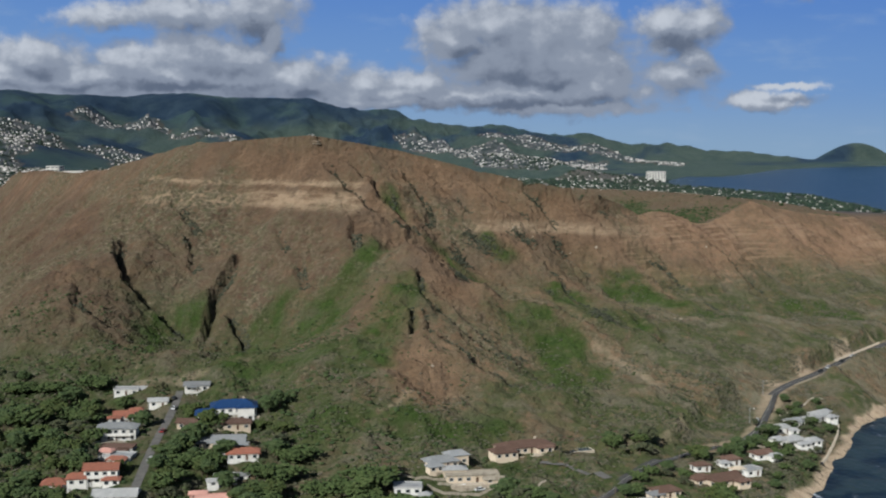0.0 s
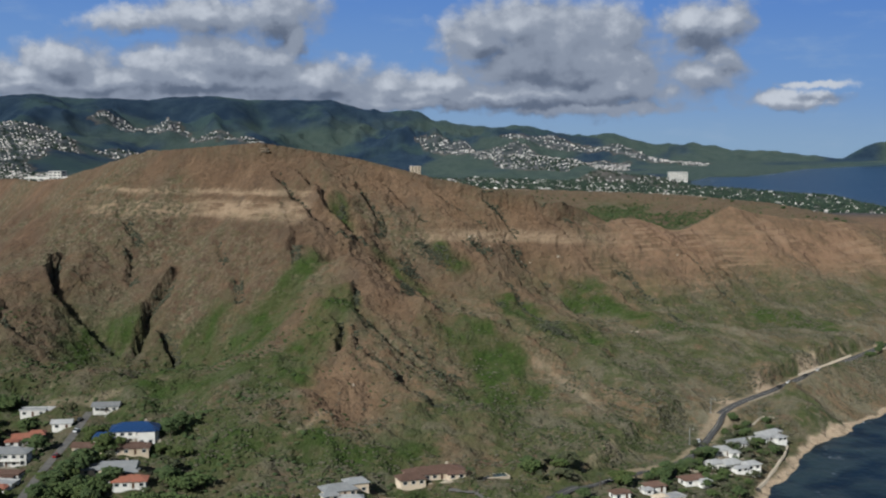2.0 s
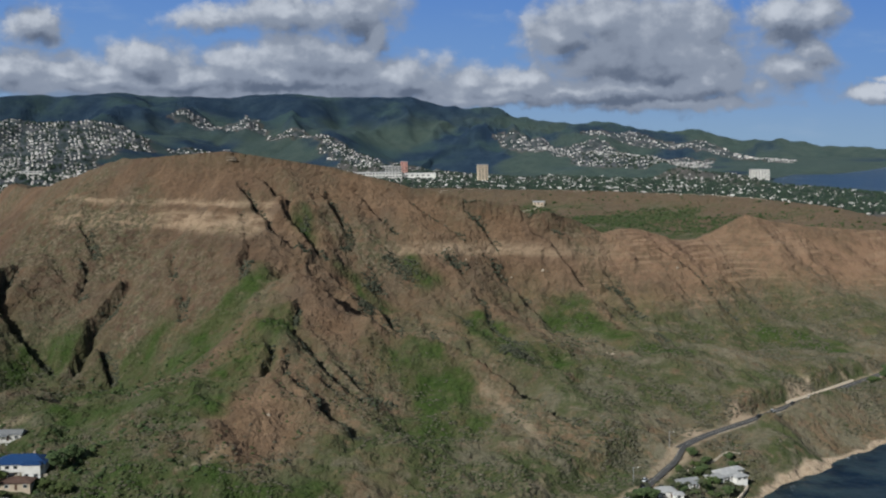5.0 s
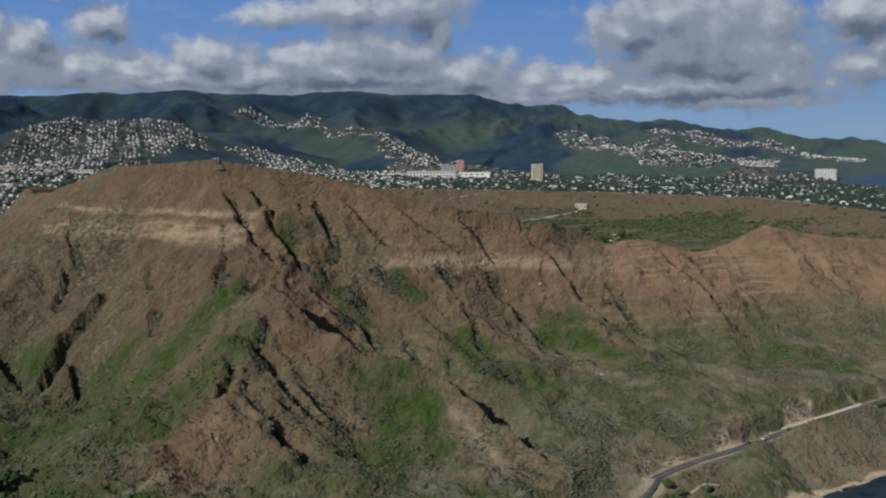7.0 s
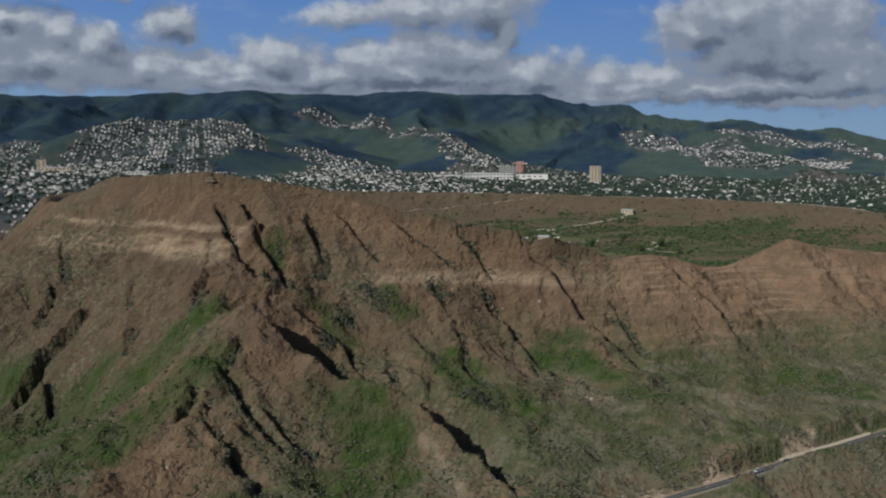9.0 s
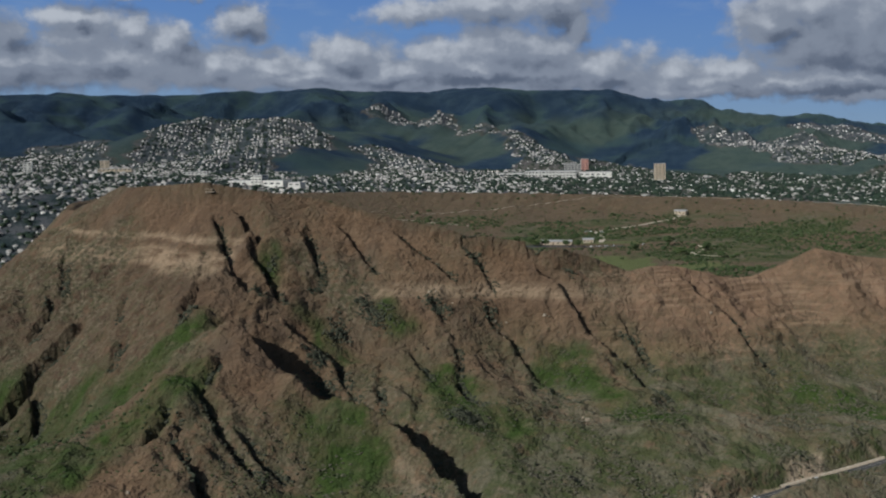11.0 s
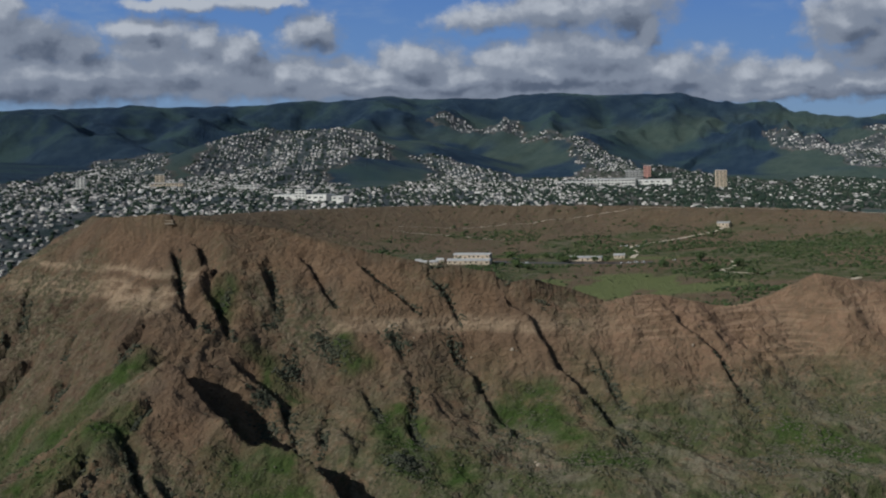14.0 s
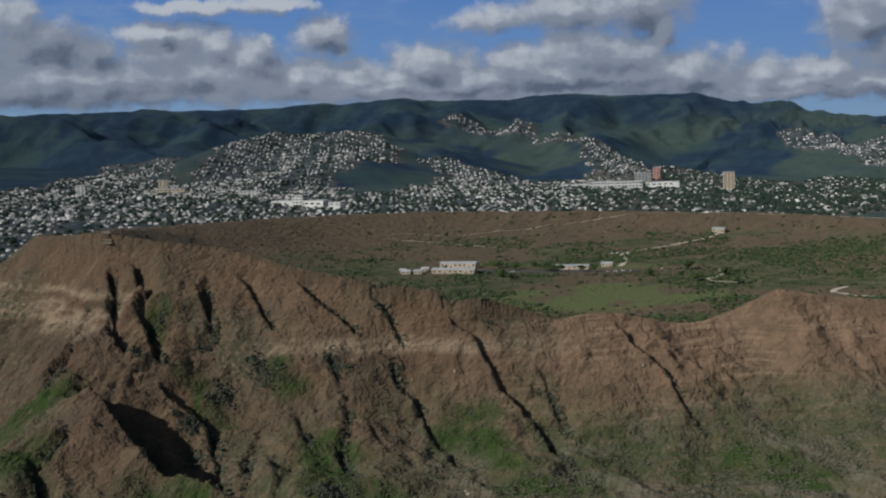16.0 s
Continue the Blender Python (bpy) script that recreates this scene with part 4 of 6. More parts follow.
def sky_wall():
    """A far curved sheet of sky round the land's far side."""
    n, m, r = 120, 24, 4750.0
    a, h = np.meshgrid(np.linspace(-62, 50, n), np.linspace(-60, 1900, m))
    verts = np.stack([170 + r * np.sin(np.radians(a.ravel())), 110 + r * np.cos(np.radians(a.ravel())), h.ravel()], 1)
    me = quick_mesh("backdrop", verts, grid_faces(n, m)[:, ::-1], SKY)
    uv = me.uv_layers.new(name="UVMap")
    idx = np.empty(len(me.loops), np.int32)
    me.loops.foreach_get("vertex_index", idx)
    uv.data.foreach_set("uv", np.stack([a.ravel()[idx], np.degrees(np.arctan2(h.ravel()[idx], r))], 1).astype(np.float32).ravel())
    return tagged(new("backdrop", me), "blue sky with banks of grey and white cumulus", "sky", kind="structure")


sky_wall()

# ---- tools for things ----
def boxes(*sizes):
    """A bmesh of boxes, each (x, y, z of the middle of its base, then its width, depth and height), with slightly broken edges."""
    bm = bmesh.new()
    for x, y, z, w, d, h in sizes:
        m = Matrix.Translation((x, y, z + h / 2)) @ Matrix.Diagonal((w, d, h, 1))
        bmesh.ops.create_cube(bm, size=1.0, matrix=m)
    return bm


def hip_roof(w, d, rise, over=0.5, ridge=0.45, thick=0.22):
    """A hipped roof over a w by d plan; ridge is its share of the width (1: a gable)."""
    bm = bmesh.new()
    a, b, r = w / 2 + over, d / 2 + over, w * ridge / 2 + (over if ridge >= 1 else 0)
    low = [bm.verts.new(p) for p in ((-a, -b, 0), (a, -b, 0), (a, b, 0), (-a, b, 0))]
    eave = [bm.verts.new((*v.co[:2], thick)) for v in low]
    top = [bm.verts.new((-r, 0, rise + thick)), bm.verts.new((r, 0, rise + thick))]
    bm.faces.new(low[::-1])
    for i in range(4):
        bm.faces.new((low[i], low[(i + 1) % 4], eave[(i + 1) % 4], eave[i]))
    bm.faces.new((eave[0], eave[1], top[1], top[0]))
    bm.faces.new((eave[2], eave[3], top[0], top[1]))
    bm.faces.new((eave[1], eave[2], top[1]))
    bm.faces.new((eave[3], eave[0], top[0]))
    return bm


def flat_roof(w, d, over=0.25):
    """A flat roof with a raised edge round it."""
    return boxes((0, 0, 0, w + 2 * over, d + 2 * over, 0.25), (0, -d / 2 - over + 0.1, 0.25, w + 2 * over, 0.2, 0.35), (0, d / 2 + over - 0.1, 0.25, w + 2 * over, 0.2, 0.35),
                 (-w / 2 - over + 0.1, 0, 0.25, 0.2, d + 2 * over - 0.4, 0.35), (w / 2 + over - 0.1, 0, 0.25, 0.2, d + 2 * over - 0.4, 0.35))


def mesh_of(name, bm, material):
    me = bpy.data.meshes.new(name)
    bmesh.ops.recalc_face_normals(bm, faces=bm.faces)
    bm.to_mesh(me)
    bm.free()
    me.materials.append(material)
    return me


def part(name, bm, material, parent, label="", at=None):
    """One mesh object under a thing or a part; bm may be a finished mesh."""
    ob = new(name, bm if isinstance(bm, bpy.types.Mesh) else mesh_of(name, bm, material))
    ob.parent = parent
    if at is not None:
        ob.matrix_basis = at
    return tagged(ob, label)


def thing(name, at, label, category, group=""):
    ob = new(name)
    ob.empty_display_size = 1.0
    ob.matrix_basis = at
    return tagged(ob, label, category, group)


def lump(seed, rough=0.28, flat=0.8):
    """A small uneven ball of twenty faces, as arrays."""
    bm = bmesh.new()
    bmesh.ops.create_icosphere(bm, subdivisions=1, radius=1.0)
    rng = random.Random(seed)
    v = np.array([p.co[:] for p in bm.verts])
    f = np.array([[q.index for q in p.verts] for p in bm.faces])
    bm.free()
    v *= np.array([[1 + rng.uniform(-rough, rough)] for _ in v])
    v[:, 2] *= flat
    return v, f


LUMPS = [lump(s) for s in range(8)]


def scatter_mesh(name, places, sizes, heights, material, seed=1, sink=0.25):
    """Many uneven clumps joined into one mesh. places: n x 3; sizes and heights: n."""
    rng = np.random.default_rng(seed)
    kinds, turn = rng.integers(0, len(LUMPS), len(places)), rng.uniform(0, 6.28, len(places))
    allv, allf, base = [], [], 0
    for k, (v, f) in enumerate(LUMPS):
        m = kinds == k
        if not m.any():
            continue
        c, s = np.cos(turn[m])[:, None], np.sin(turn[m])[:, None]
        vx = (v[None, :, 0] * c - v[None, :, 1] * s) * sizes[m][:, None] + places[m][:, None, 0]
        vy = (v[None, :, 0] * s + v[None, :, 1] * c) * sizes[m][:, None] * rng.uniform(0.7, 1.3, (m.sum(), 1)) + places[m][:, None, 1]
        vz = (v[None, :, 2] + 1 - 2 * sink) * heights[m][:, None] + places[m][:, None, 2]
        allv.append(np.stack([vx, vy, vz], 2).reshape(-1, 3))
        allf.append((f[None] + (np.arange(m.sum()) * len(v))[:, None, None] + base).reshape(-1, 3))
        base += m.sum() * len(v)
    return quick_mesh(name, np.concatenate(allv), np.concatenate(allf), material)


def ribbon(line, half, lift, step=4.0, thick=0.0, offset=0.0, follow=True):
    """A strip along a line of (x, y, z); follow: it lies on the ground. thick: it gets that height with sides."""
    xy = np.array(line, float)
    run = np.concatenate([[0], np.cumsum(np.hypot(*np.diff(xy[:, :2], axis=0).T))])
    t = np.linspace(0, run[-1], max(3, int(run[-1] / step)))
    x, y = np.interp(t, run, xy[:, 0]), np.interp(t, run, xy[:, 1])
    if len(t) > 12:
        k = np.ones(9) / 9
        x[4:-4], y[4:-4] = np.convolve(x, k, "valid"), np.convolve(y, k, "valid")
    dx, dy = np.gradient(x), np.gradient(y)
    n = np.hypot(dx, dy)
    nx, ny = -dy / n, dx / n
    x, y = x + nx * offset, y + ny * offset
    z = land(x, y)[0] if follow else np.interp(t, run, xy[:, 2])
    rows = []
    for side, up in ((1, 0), (1, thick), (-1, thick), (-1, 0)) if thick else ((1, 0), (-1, 0)):
        ex, ey = x + side * nx * half, y + side * ny * half
        rows.append(np.stack([ex, ey, z + lift + up], 1))
    m, c = len(x), len(rows)
    verts = np.stack(rows, 1).reshape(-1, 3)
    i = (np.arange(m - 1) * c)[:, None] + np.arange(c - 1)[None, :]
    faces = np.stack([i, i + 1, i + 1 + c, i + c], 2).reshape(-1, 4)
    return verts, faces

# ---- the town behind the crater ----
def build_town():
    rng = np.random.default_rng(5)
    a = radians(-24)
    u, v = np.meshgrid(np.arange(-3600, 3400, 9.5), np.arange(300, 5200, 10.5))
    u, v = u.ravel(), v.ravel()
    lanes = (np.round((v - 300) / 10.5) % 3 == 0) | (np.round((u + 3600) / 9.5) % 14 == 0)     # streets between the rows
    u, v = u[~lanes] + rng.uniform(-2.5, 2.5, (~lanes).sum()), v[~lanes] + rng.uniform(-2.5, 2.5, (~lanes).sum())
    x, y = u * math.cos(a) + v * math.sin(a), v * math.cos(a) - u * math.sin(a)
    keep = (y > 1050) & (y < 4420) & (x > -0.78 * y - 250) & (x < 0.46 * y - 130)
    x, y = x[keep], y[keep]
    keep = rng.random(len(x)) < settled(x, y) * (0.62 + 0.28 * smooth(-0.3, 0.2, fbm(x, y, 70, 3, 131)))
    x, y = x[keep], y[keep]
    z, d, s, inside, dc, run = land(x, y)
    street = along(x, y, SPURS[0][1])[0] < 11
    keep = ~inside & (dc > 14) & ~street & (d > 95) & ((y > 2000) | (x < -420))
    x, y, z = x[keep], y[keep], z[keep]
    n = len(x)
    w, dep, h = rng.uniform(3.0, 6.2, n), rng.uniform(2.6, 4.2, n), rng.uniform(1.2, 2.3, n)
    big = rng.random(n) < 0.035
    w, dep, h = np.where(big, w * 2.0, w), np.where(big, dep * 1.6, dep), np.where(big, h * 1.9, h)
    turn = -a + rng.choice([0, math.pi / 2], n) + rng.normal(0, 0.12, n)
    roof = rng.uniform(0.7, 1.6, n)
    corner = np.array([(-1, -1), (1, -1), (1, 1), (-1, 1)]) / 2.0
    c, s = np.cos(turn)[:, None], np.sin(turn)[:, None]

    def ring(grow, height):
        lx, ly = corner[None, :, 0] * (w[:, None] + grow), corner[None, :, 1] * (dep[:, None] + grow)
        return np.stack([x[:, None] + lx * c - ly * s, y[:, None] + lx * s + ly * c, (z + height)[:, None].repeat(4, 1)], 2)

    walls = np.concatenate([ring(0, -2.0), ring(0, h)], 1)
    faces = np.array([(0, 1, 5, 4), (1, 2, 6, 5), (2, 3, 7, 6), (3, 0, 4, 7)])
    me = quick_mesh("town_houses", walls.reshape(-1, 3), (faces[None] + (np.arange(n) * 8)[:, None, None]).reshape(-1, 4), TOWN_WALL)
    tagged(new("town_houses", me), "crowd of small pale houses climbing the far hillsides", "houses", kind="stuff")
    half = (w * 0.32)[:, None]
    ridge = np.stack([np.concatenate([x[:, None] - half * c, x[:, None] + half * c], 1), np.concatenate([y[:, None] - half * s, y[:, None] + half * s], 1),
                      (z + h + roof)[:, None].repeat(2, 1)], 2)
    tops = np.concatenate([ring(1.0, h - 0.1), ridge], 1)
    tri = np.array([(0, 1, 5), (0, 5, 4), (2, 3, 4), (2, 4, 5), (1, 2, 5), (3, 0, 4)])
    me = quick_mesh("town_roofs", tops.reshape(-1, 3), (tri[None] + (np.arange(n) * 6)[:, None, None]).reshape(-1, 3), TOWN_ROOF)
    tagged(new("town_roofs", me), "pale and brown hipped roofs over the far town houses", "roofs", kind="stuff")
    # trees among the houses and on the plain
    m = 44000
    tx, ty = rng.uniform(-2500, 950, m), rng.uniform(1200, 3900, m)
    tz, d, s, inside, dc, run = land(tx, ty)
    keep = ~inside & (dc > 6) & (d > 90) & ((ty > 2000) | (tx < -420)) & (settled(tx, ty) > 0) & (tx > -0.78 * ty - 250) & (tx < 0.46 * ty - 100) & (rng.random(m) < 0.55 + 0.45 * smooth(-700, 300, tx))
    tx, ty, tz = tx[keep], ty[keep], tz[keep]
    me = scatter_mesh("town_trees", np.stack([tx, ty, tz], 1), rng.uniform(2.2, 5.5, len(tx)), rng.uniform(1.8, 4.0, len(tx)), TOWN_TREE, 9)
    tagged(new("town_trees", me), "dark green trees between the far town houses", "trees", kind="stuff")


build_town()


def block(name, at, w, d, h, floors, wall, label, category, wings=(), bays=0):
    """A large far building: body with a parapet, a band of glass for each floor, and lower wings."""
    top = thing(name, at, label, category)
    part("wall", boxes((0, 0, -6, w, d, h + 6)), wall, top)
    part("roof", flat_roof(w, d, 0.2), WHITEROOF, top, at=pose(0, 0, h))
    pitch = h / floors
    count = bays or max(2, int(w / 7))
    pane = mesh_of("window", boxes((0, 0, 0, w / count * 0.68, 0.5, pitch * 0.42)), GLASS)
    side = mesh_of("window", boxes((0, 0, 0, 0.5, d * 0.7, pitch * 0.42)), GLASS)
    for f in range(floors):
        for b in range(count):
            part("window", pane, GLASS, top, at=pose((b + 0.5) * w / count - w / 2, -d / 2, f * pitch + pitch * 0.36))
        part("window", side, GLASS, top, at=pose(w / 2, 0, f * pitch + pitch * 0.36))
        part("window", side, GLASS, top, at=pose(-w / 2, 0, f * pitch + pitch * 0.36))
    for x, y, ww, dd, hh in wings:
        wing = part("wing", boxes((x, y, -6, ww, dd, hh + 6)), wall, top)
        part("roof", flat_roof(ww, dd, 0.2), WHITEROOF, wing, at=pose(x, y, hh))
        for b in range(int(ww / 12)):
            part("window", boxes((x - ww / 2 + 6 + 12 * b, y - dd / 2, hh * 0.4, 7, 0.5, hh * 0.28)), GLASS, wing)
    return top


def on_ground(x, y, turn=0.0, lift=0.0):
    return pose(x, y, ground_z(x, y) + lift, 0, 0, turn)


block("apartment_tower", on_ground(-94, 2877, 15), 22, 16, 36, 9, CREAM, "tall cream apartment tower beside the low white shopping centre", "building")
block("shopping_centre", on_ground(-330, 2890, 8), 110, 40, 12, 2, WHITE, "long low white shopping centre on the plain", "building", ((95, 10, 70, 30, 9), (-90, 8, 60, 26, 8)))
block("office_building", on_ground(-330, 3130, 14), 38, 20, 20, 4, GREYWALL, "grey office building with a pink block behind it", "building")
block("office_building", on_ground(-312, 3190, 14), 16, 14, 28, 6, PINK, "pink mid-rise office block among low roofs", "building")
block("hospital", on_ground(-610, 2010, -14), 22, 16, 17, 4, WHITE, "stepped white hospital with a short tower on the rim", "building", ((-34, 2, 44, 18, 8), (32, 4, 40, 22, 9), (66, 10, 24, 14, 6)))
block("apartment_tower", on_ground(-1090, 2094, 25), 15, 12, 21, 7, WHITE, "white apartment tower among small town houses", "building")
block("apartment_tower", on_ground(-1110, 2373, 25), 17, 13, 18, 5, CREAM, "short cream apartment tower among small town houses", "building")
block("hotel", on_ground(600, 3600, -8), 54, 18, 25, 8, WHITE, "broad white beach hotel near the far bay", "hotel")
block("school", on_ground(-1000, 2230, 20), 60, 18, 9, 2, CREAM, "long pale school building in the far town", "school")
block("school", on_ground(-870, 2290, 20), 44, 16, 8, 2, WHITE, "long white school building in the far town", "school")

# ---- the crater floor ----
def long_hall(x, y, turn, w, d, h, label, roof=WHITEROOF, bays=8):
    """A long low hall with a gabled roof, doors and a row of windows."""
    top = thing("hall", on_ground(x, y, turn), label, "building")
    part("wall", boxes((0, 0, -3, w, d, h + 3)), CREAM, top)
    part("roof", hip_roof(w, d, 1.6, 0.8, 1.0), roof, top, at=pose(0, 0, h))
    pane = mesh_of("window", boxes((0, 0, 0, w / bays * 0.45, 0.2, h * 0.36)), GLASS)
    for b in range(bays):
        if b % 4 == 2:
            part("door", boxes((0, 0, 0, 1.6, 0.22, 2.2)), DOOR, top, at=pose((b + 0.5) * w / bays - w / 2, -d / 2, 0.1))
        else:
            part("window", pane, GLASS, top, at=pose((b + 0.5) * w / bays - w / 2, -d / 2, h * 0.42))
    part("skirting", boxes((0, -d / 2 - 0.1, 0, w, 0.2, 0.5)), CONCRETE, top)
    return top


long_hall(-161, 1532, 4, 40, 11, 4.5, "long pale hall with a whitish gabled roof on the crater floor")
long_hall(-147, 1482, 4, 46, 11, 4.2, "longer pale hall with a whitish roof behind dark trees")
long_hall(-36, 1540, 7, 34, 9, 3.6, "low white hall beside a car park and dark trees", bays=6)
long_hall(-4, 1560, 7, 11, 7, 3.4, "small white hut at the end of a low hall", bays=3)
for hx, hy, hw in ((-194, 1464, 9), (-184, 1492, 7), (-203, 1476, 6), (-182, 1468, 8)):
    long_hall(hx, hy, 12, hw, 5, 3.0, "small white hut on the crater floor", bays=2)
long_hall(66, 1838, -10, 15, 8, 4, "small white building high on the crater's far wall", bays=3)


def make_car(paint, label):
    """A car with body, cabin, glass and four wheels, along x."""
    car = thing("car", pose(0, 0, 0), label, "car", "cars on the roads")
    bm = boxes((0, 0, 0.32, 4.3, 1.75, 0.52))
    bmesh.ops.bevel(bm, geom=bm.edges, offset=0.12, segments=2, affect="EDGES")
    part("body", bm, paint, car)
    cab = boxes((-0.15, 0, 0.82, 2.4, 1.55, 0.58))
    for v in cab.verts:
        if v.co.z > 1.1:
            v.co.x, v.co.y = v.co.x * 0.72 - 0.05, v.co.y * 0.85
    part("cabin", cab, GLASS, car, "dark glazed cabin")
    part("roof", boxes((-0.16, 0, 1.38, 1.6, 1.25, 0.06)), paint, car)
    for wx in (-1.35, 1.35):
        for wy in (-0.8, 0.8):
            bm = bmesh.new()
            bmesh.ops.create_cone(bm, cap_ends=True, segments=12, radius1=0.34, radius2=0.34, depth=0.22, matrix=Matrix.Translation((wx, wy, 0.34)) @ Matrix.Rotation(math.pi / 2, 4, "X"))
            part("wheel", bm, RUBBER, car)
    for lx, ly in ((2.12, 0.6), (2.12, -0.6)):
        part("headlight", boxes((lx, ly, 0.55, 0.1, 0.3, 0.16)), FRAME, car)
    return car


def put_car(model, x, y, turn, lift=0.05):
    return copy_thing(model, pose(x, y, ground_z(x, y) + lift, 0, 0, turn))


WHITE_CAR = make_car(CAR_WHITE, "white car on the asphalt")
WHITE_CAR.matrix_basis = on_ground(-28, 1672, 5, 0.05)
for cx, cy in ((-22, 1674), (-8, 1670), (-2, 1671), (6, 1524), (14, 1524), (22, 1525), (30, 1524), (-110, 1522), (-98, 1506), (-92, 1508), (-118, 1545), (60, 1535)):
    put_car(WHITE_CAR, cx, cy, 5 + 80 * (cx % 3 == 0))
verts, faces = ribbon([(-130, 1512, 0), (-60, 1514, 0), (10, 1530, 0), (40, 1528, 0)], 8, 0.10, 8)
tagged(new("pavement", quick_mesh("pavement", verts, faces, ASPHALT)), "grey car park on the crater floor", "pavement", kind="structure")
TRACKS = [([(10, 1560, 0), (4, 1620, 0), (-20, 1675, 0), (30, 1740, 0), (58, 1800, 0), (70, 1850, 0)], 3.0), ([(-330, 1705, 0), (-250, 1720, 0), (-180, 1722, 0)], 2.2),
          ([(250, 1410, 0), (238, 1385, 0), (246, 1355, 0), (262, 1330, 0), (300, 1300, 0)], 2.6), ([(118, 1180, 0), (150, 1176, 0), (190, 1180, 0)], 2.4),
          ([(120, 1530, 0), (130, 1490, 0), (112, 1455, 0), (150, 1450, 0)], 2.4), ([(-330, 1725, 0), (-200, 1830, 0), (-80, 1925, 0), (60, 1930, 0), (160, 1910, 0)], 2.0),
          ([(200, 1895, 0), (300, 1840, 0), (380, 1740, 0)], 2.0)]
for line, half in TRACKS:
    verts, faces = ribbon(line, half, 0.25, 5)
    tagged(new("path", quick_mesh("path", verts, faces, STONE)), "pale dirt track through the scrub", "path", kind="structure")


# ---- the lookout on the summit ----
def lookout():
    top = thing("lookout_bunker", pose(-83, 819, 147.6), "stepped concrete lookout bunker on the bare summit", "bunker")
    for i, (w, d, z, h) in enumerate(((4.8, 2.6, -5.0, 0.5), (4.4, 2.4, -3.5, 0.5), (3.8, 2.2, -2.0, 0.5), (2.8, 2.0, -0.5, 0.6))):
        off = (2.6, 1.8, 0.6, -1.0)[i]
        tier = part("tier", boxes((off, -3.2 + i * 1.2, z, w, d, h)), CONCRETE, top)
        part("slab", boxes((off, -3.2 + i * 1.2, z + h, w + 0.8, d + 0.8, 0.3)), ROCK, tier, "pale concrete roof slab")
        part("slit", boxes((off, -3.2 + i * 1.2 - d / 2, z + h * 0.45, w * 0.7, 0.2, h * 0.35)), GLASS, tier, "dark viewing slit")
    part("railing", boxes(*[(-3.4 + 0.9 * k, -0.4, 0.6, 0.08, 0.08, 0.9) for k in range(6)], (-1.2, -0.4, 1.4, 4.6, 0.08, 0.08)), FRAME, top)


lookout()

# ---- houses at the crater's foot ----
WINDOW_FRAME = mesh_of("window", boxes((0, 0, 0, 1.7, 0.16, 0.12), (0, 0, 1.28, 1.7, 0.16, 0.12), (-0.8, 0, 0.12, 0.1, 0.16, 1.16), (0.8, 0, 0.12, 0.1, 0.16, 1.16)), FRAME)
WINDOW_PANE = mesh_of("pane", boxes((0, 0.02, 0.12, 1.5, 0.08, 1.16)), GLASS)
DOOR_LEAF = mesh_of("door", boxes((0, 0, 0, 1.0, 0.14, 2.1)), DOOR)


def window(parent, at):
    w = part("window", WINDOW_FRAME, FRAME, parent, at=at)
    part("pane", WINDOW_PANE, GLASS, w, "dark window glass")


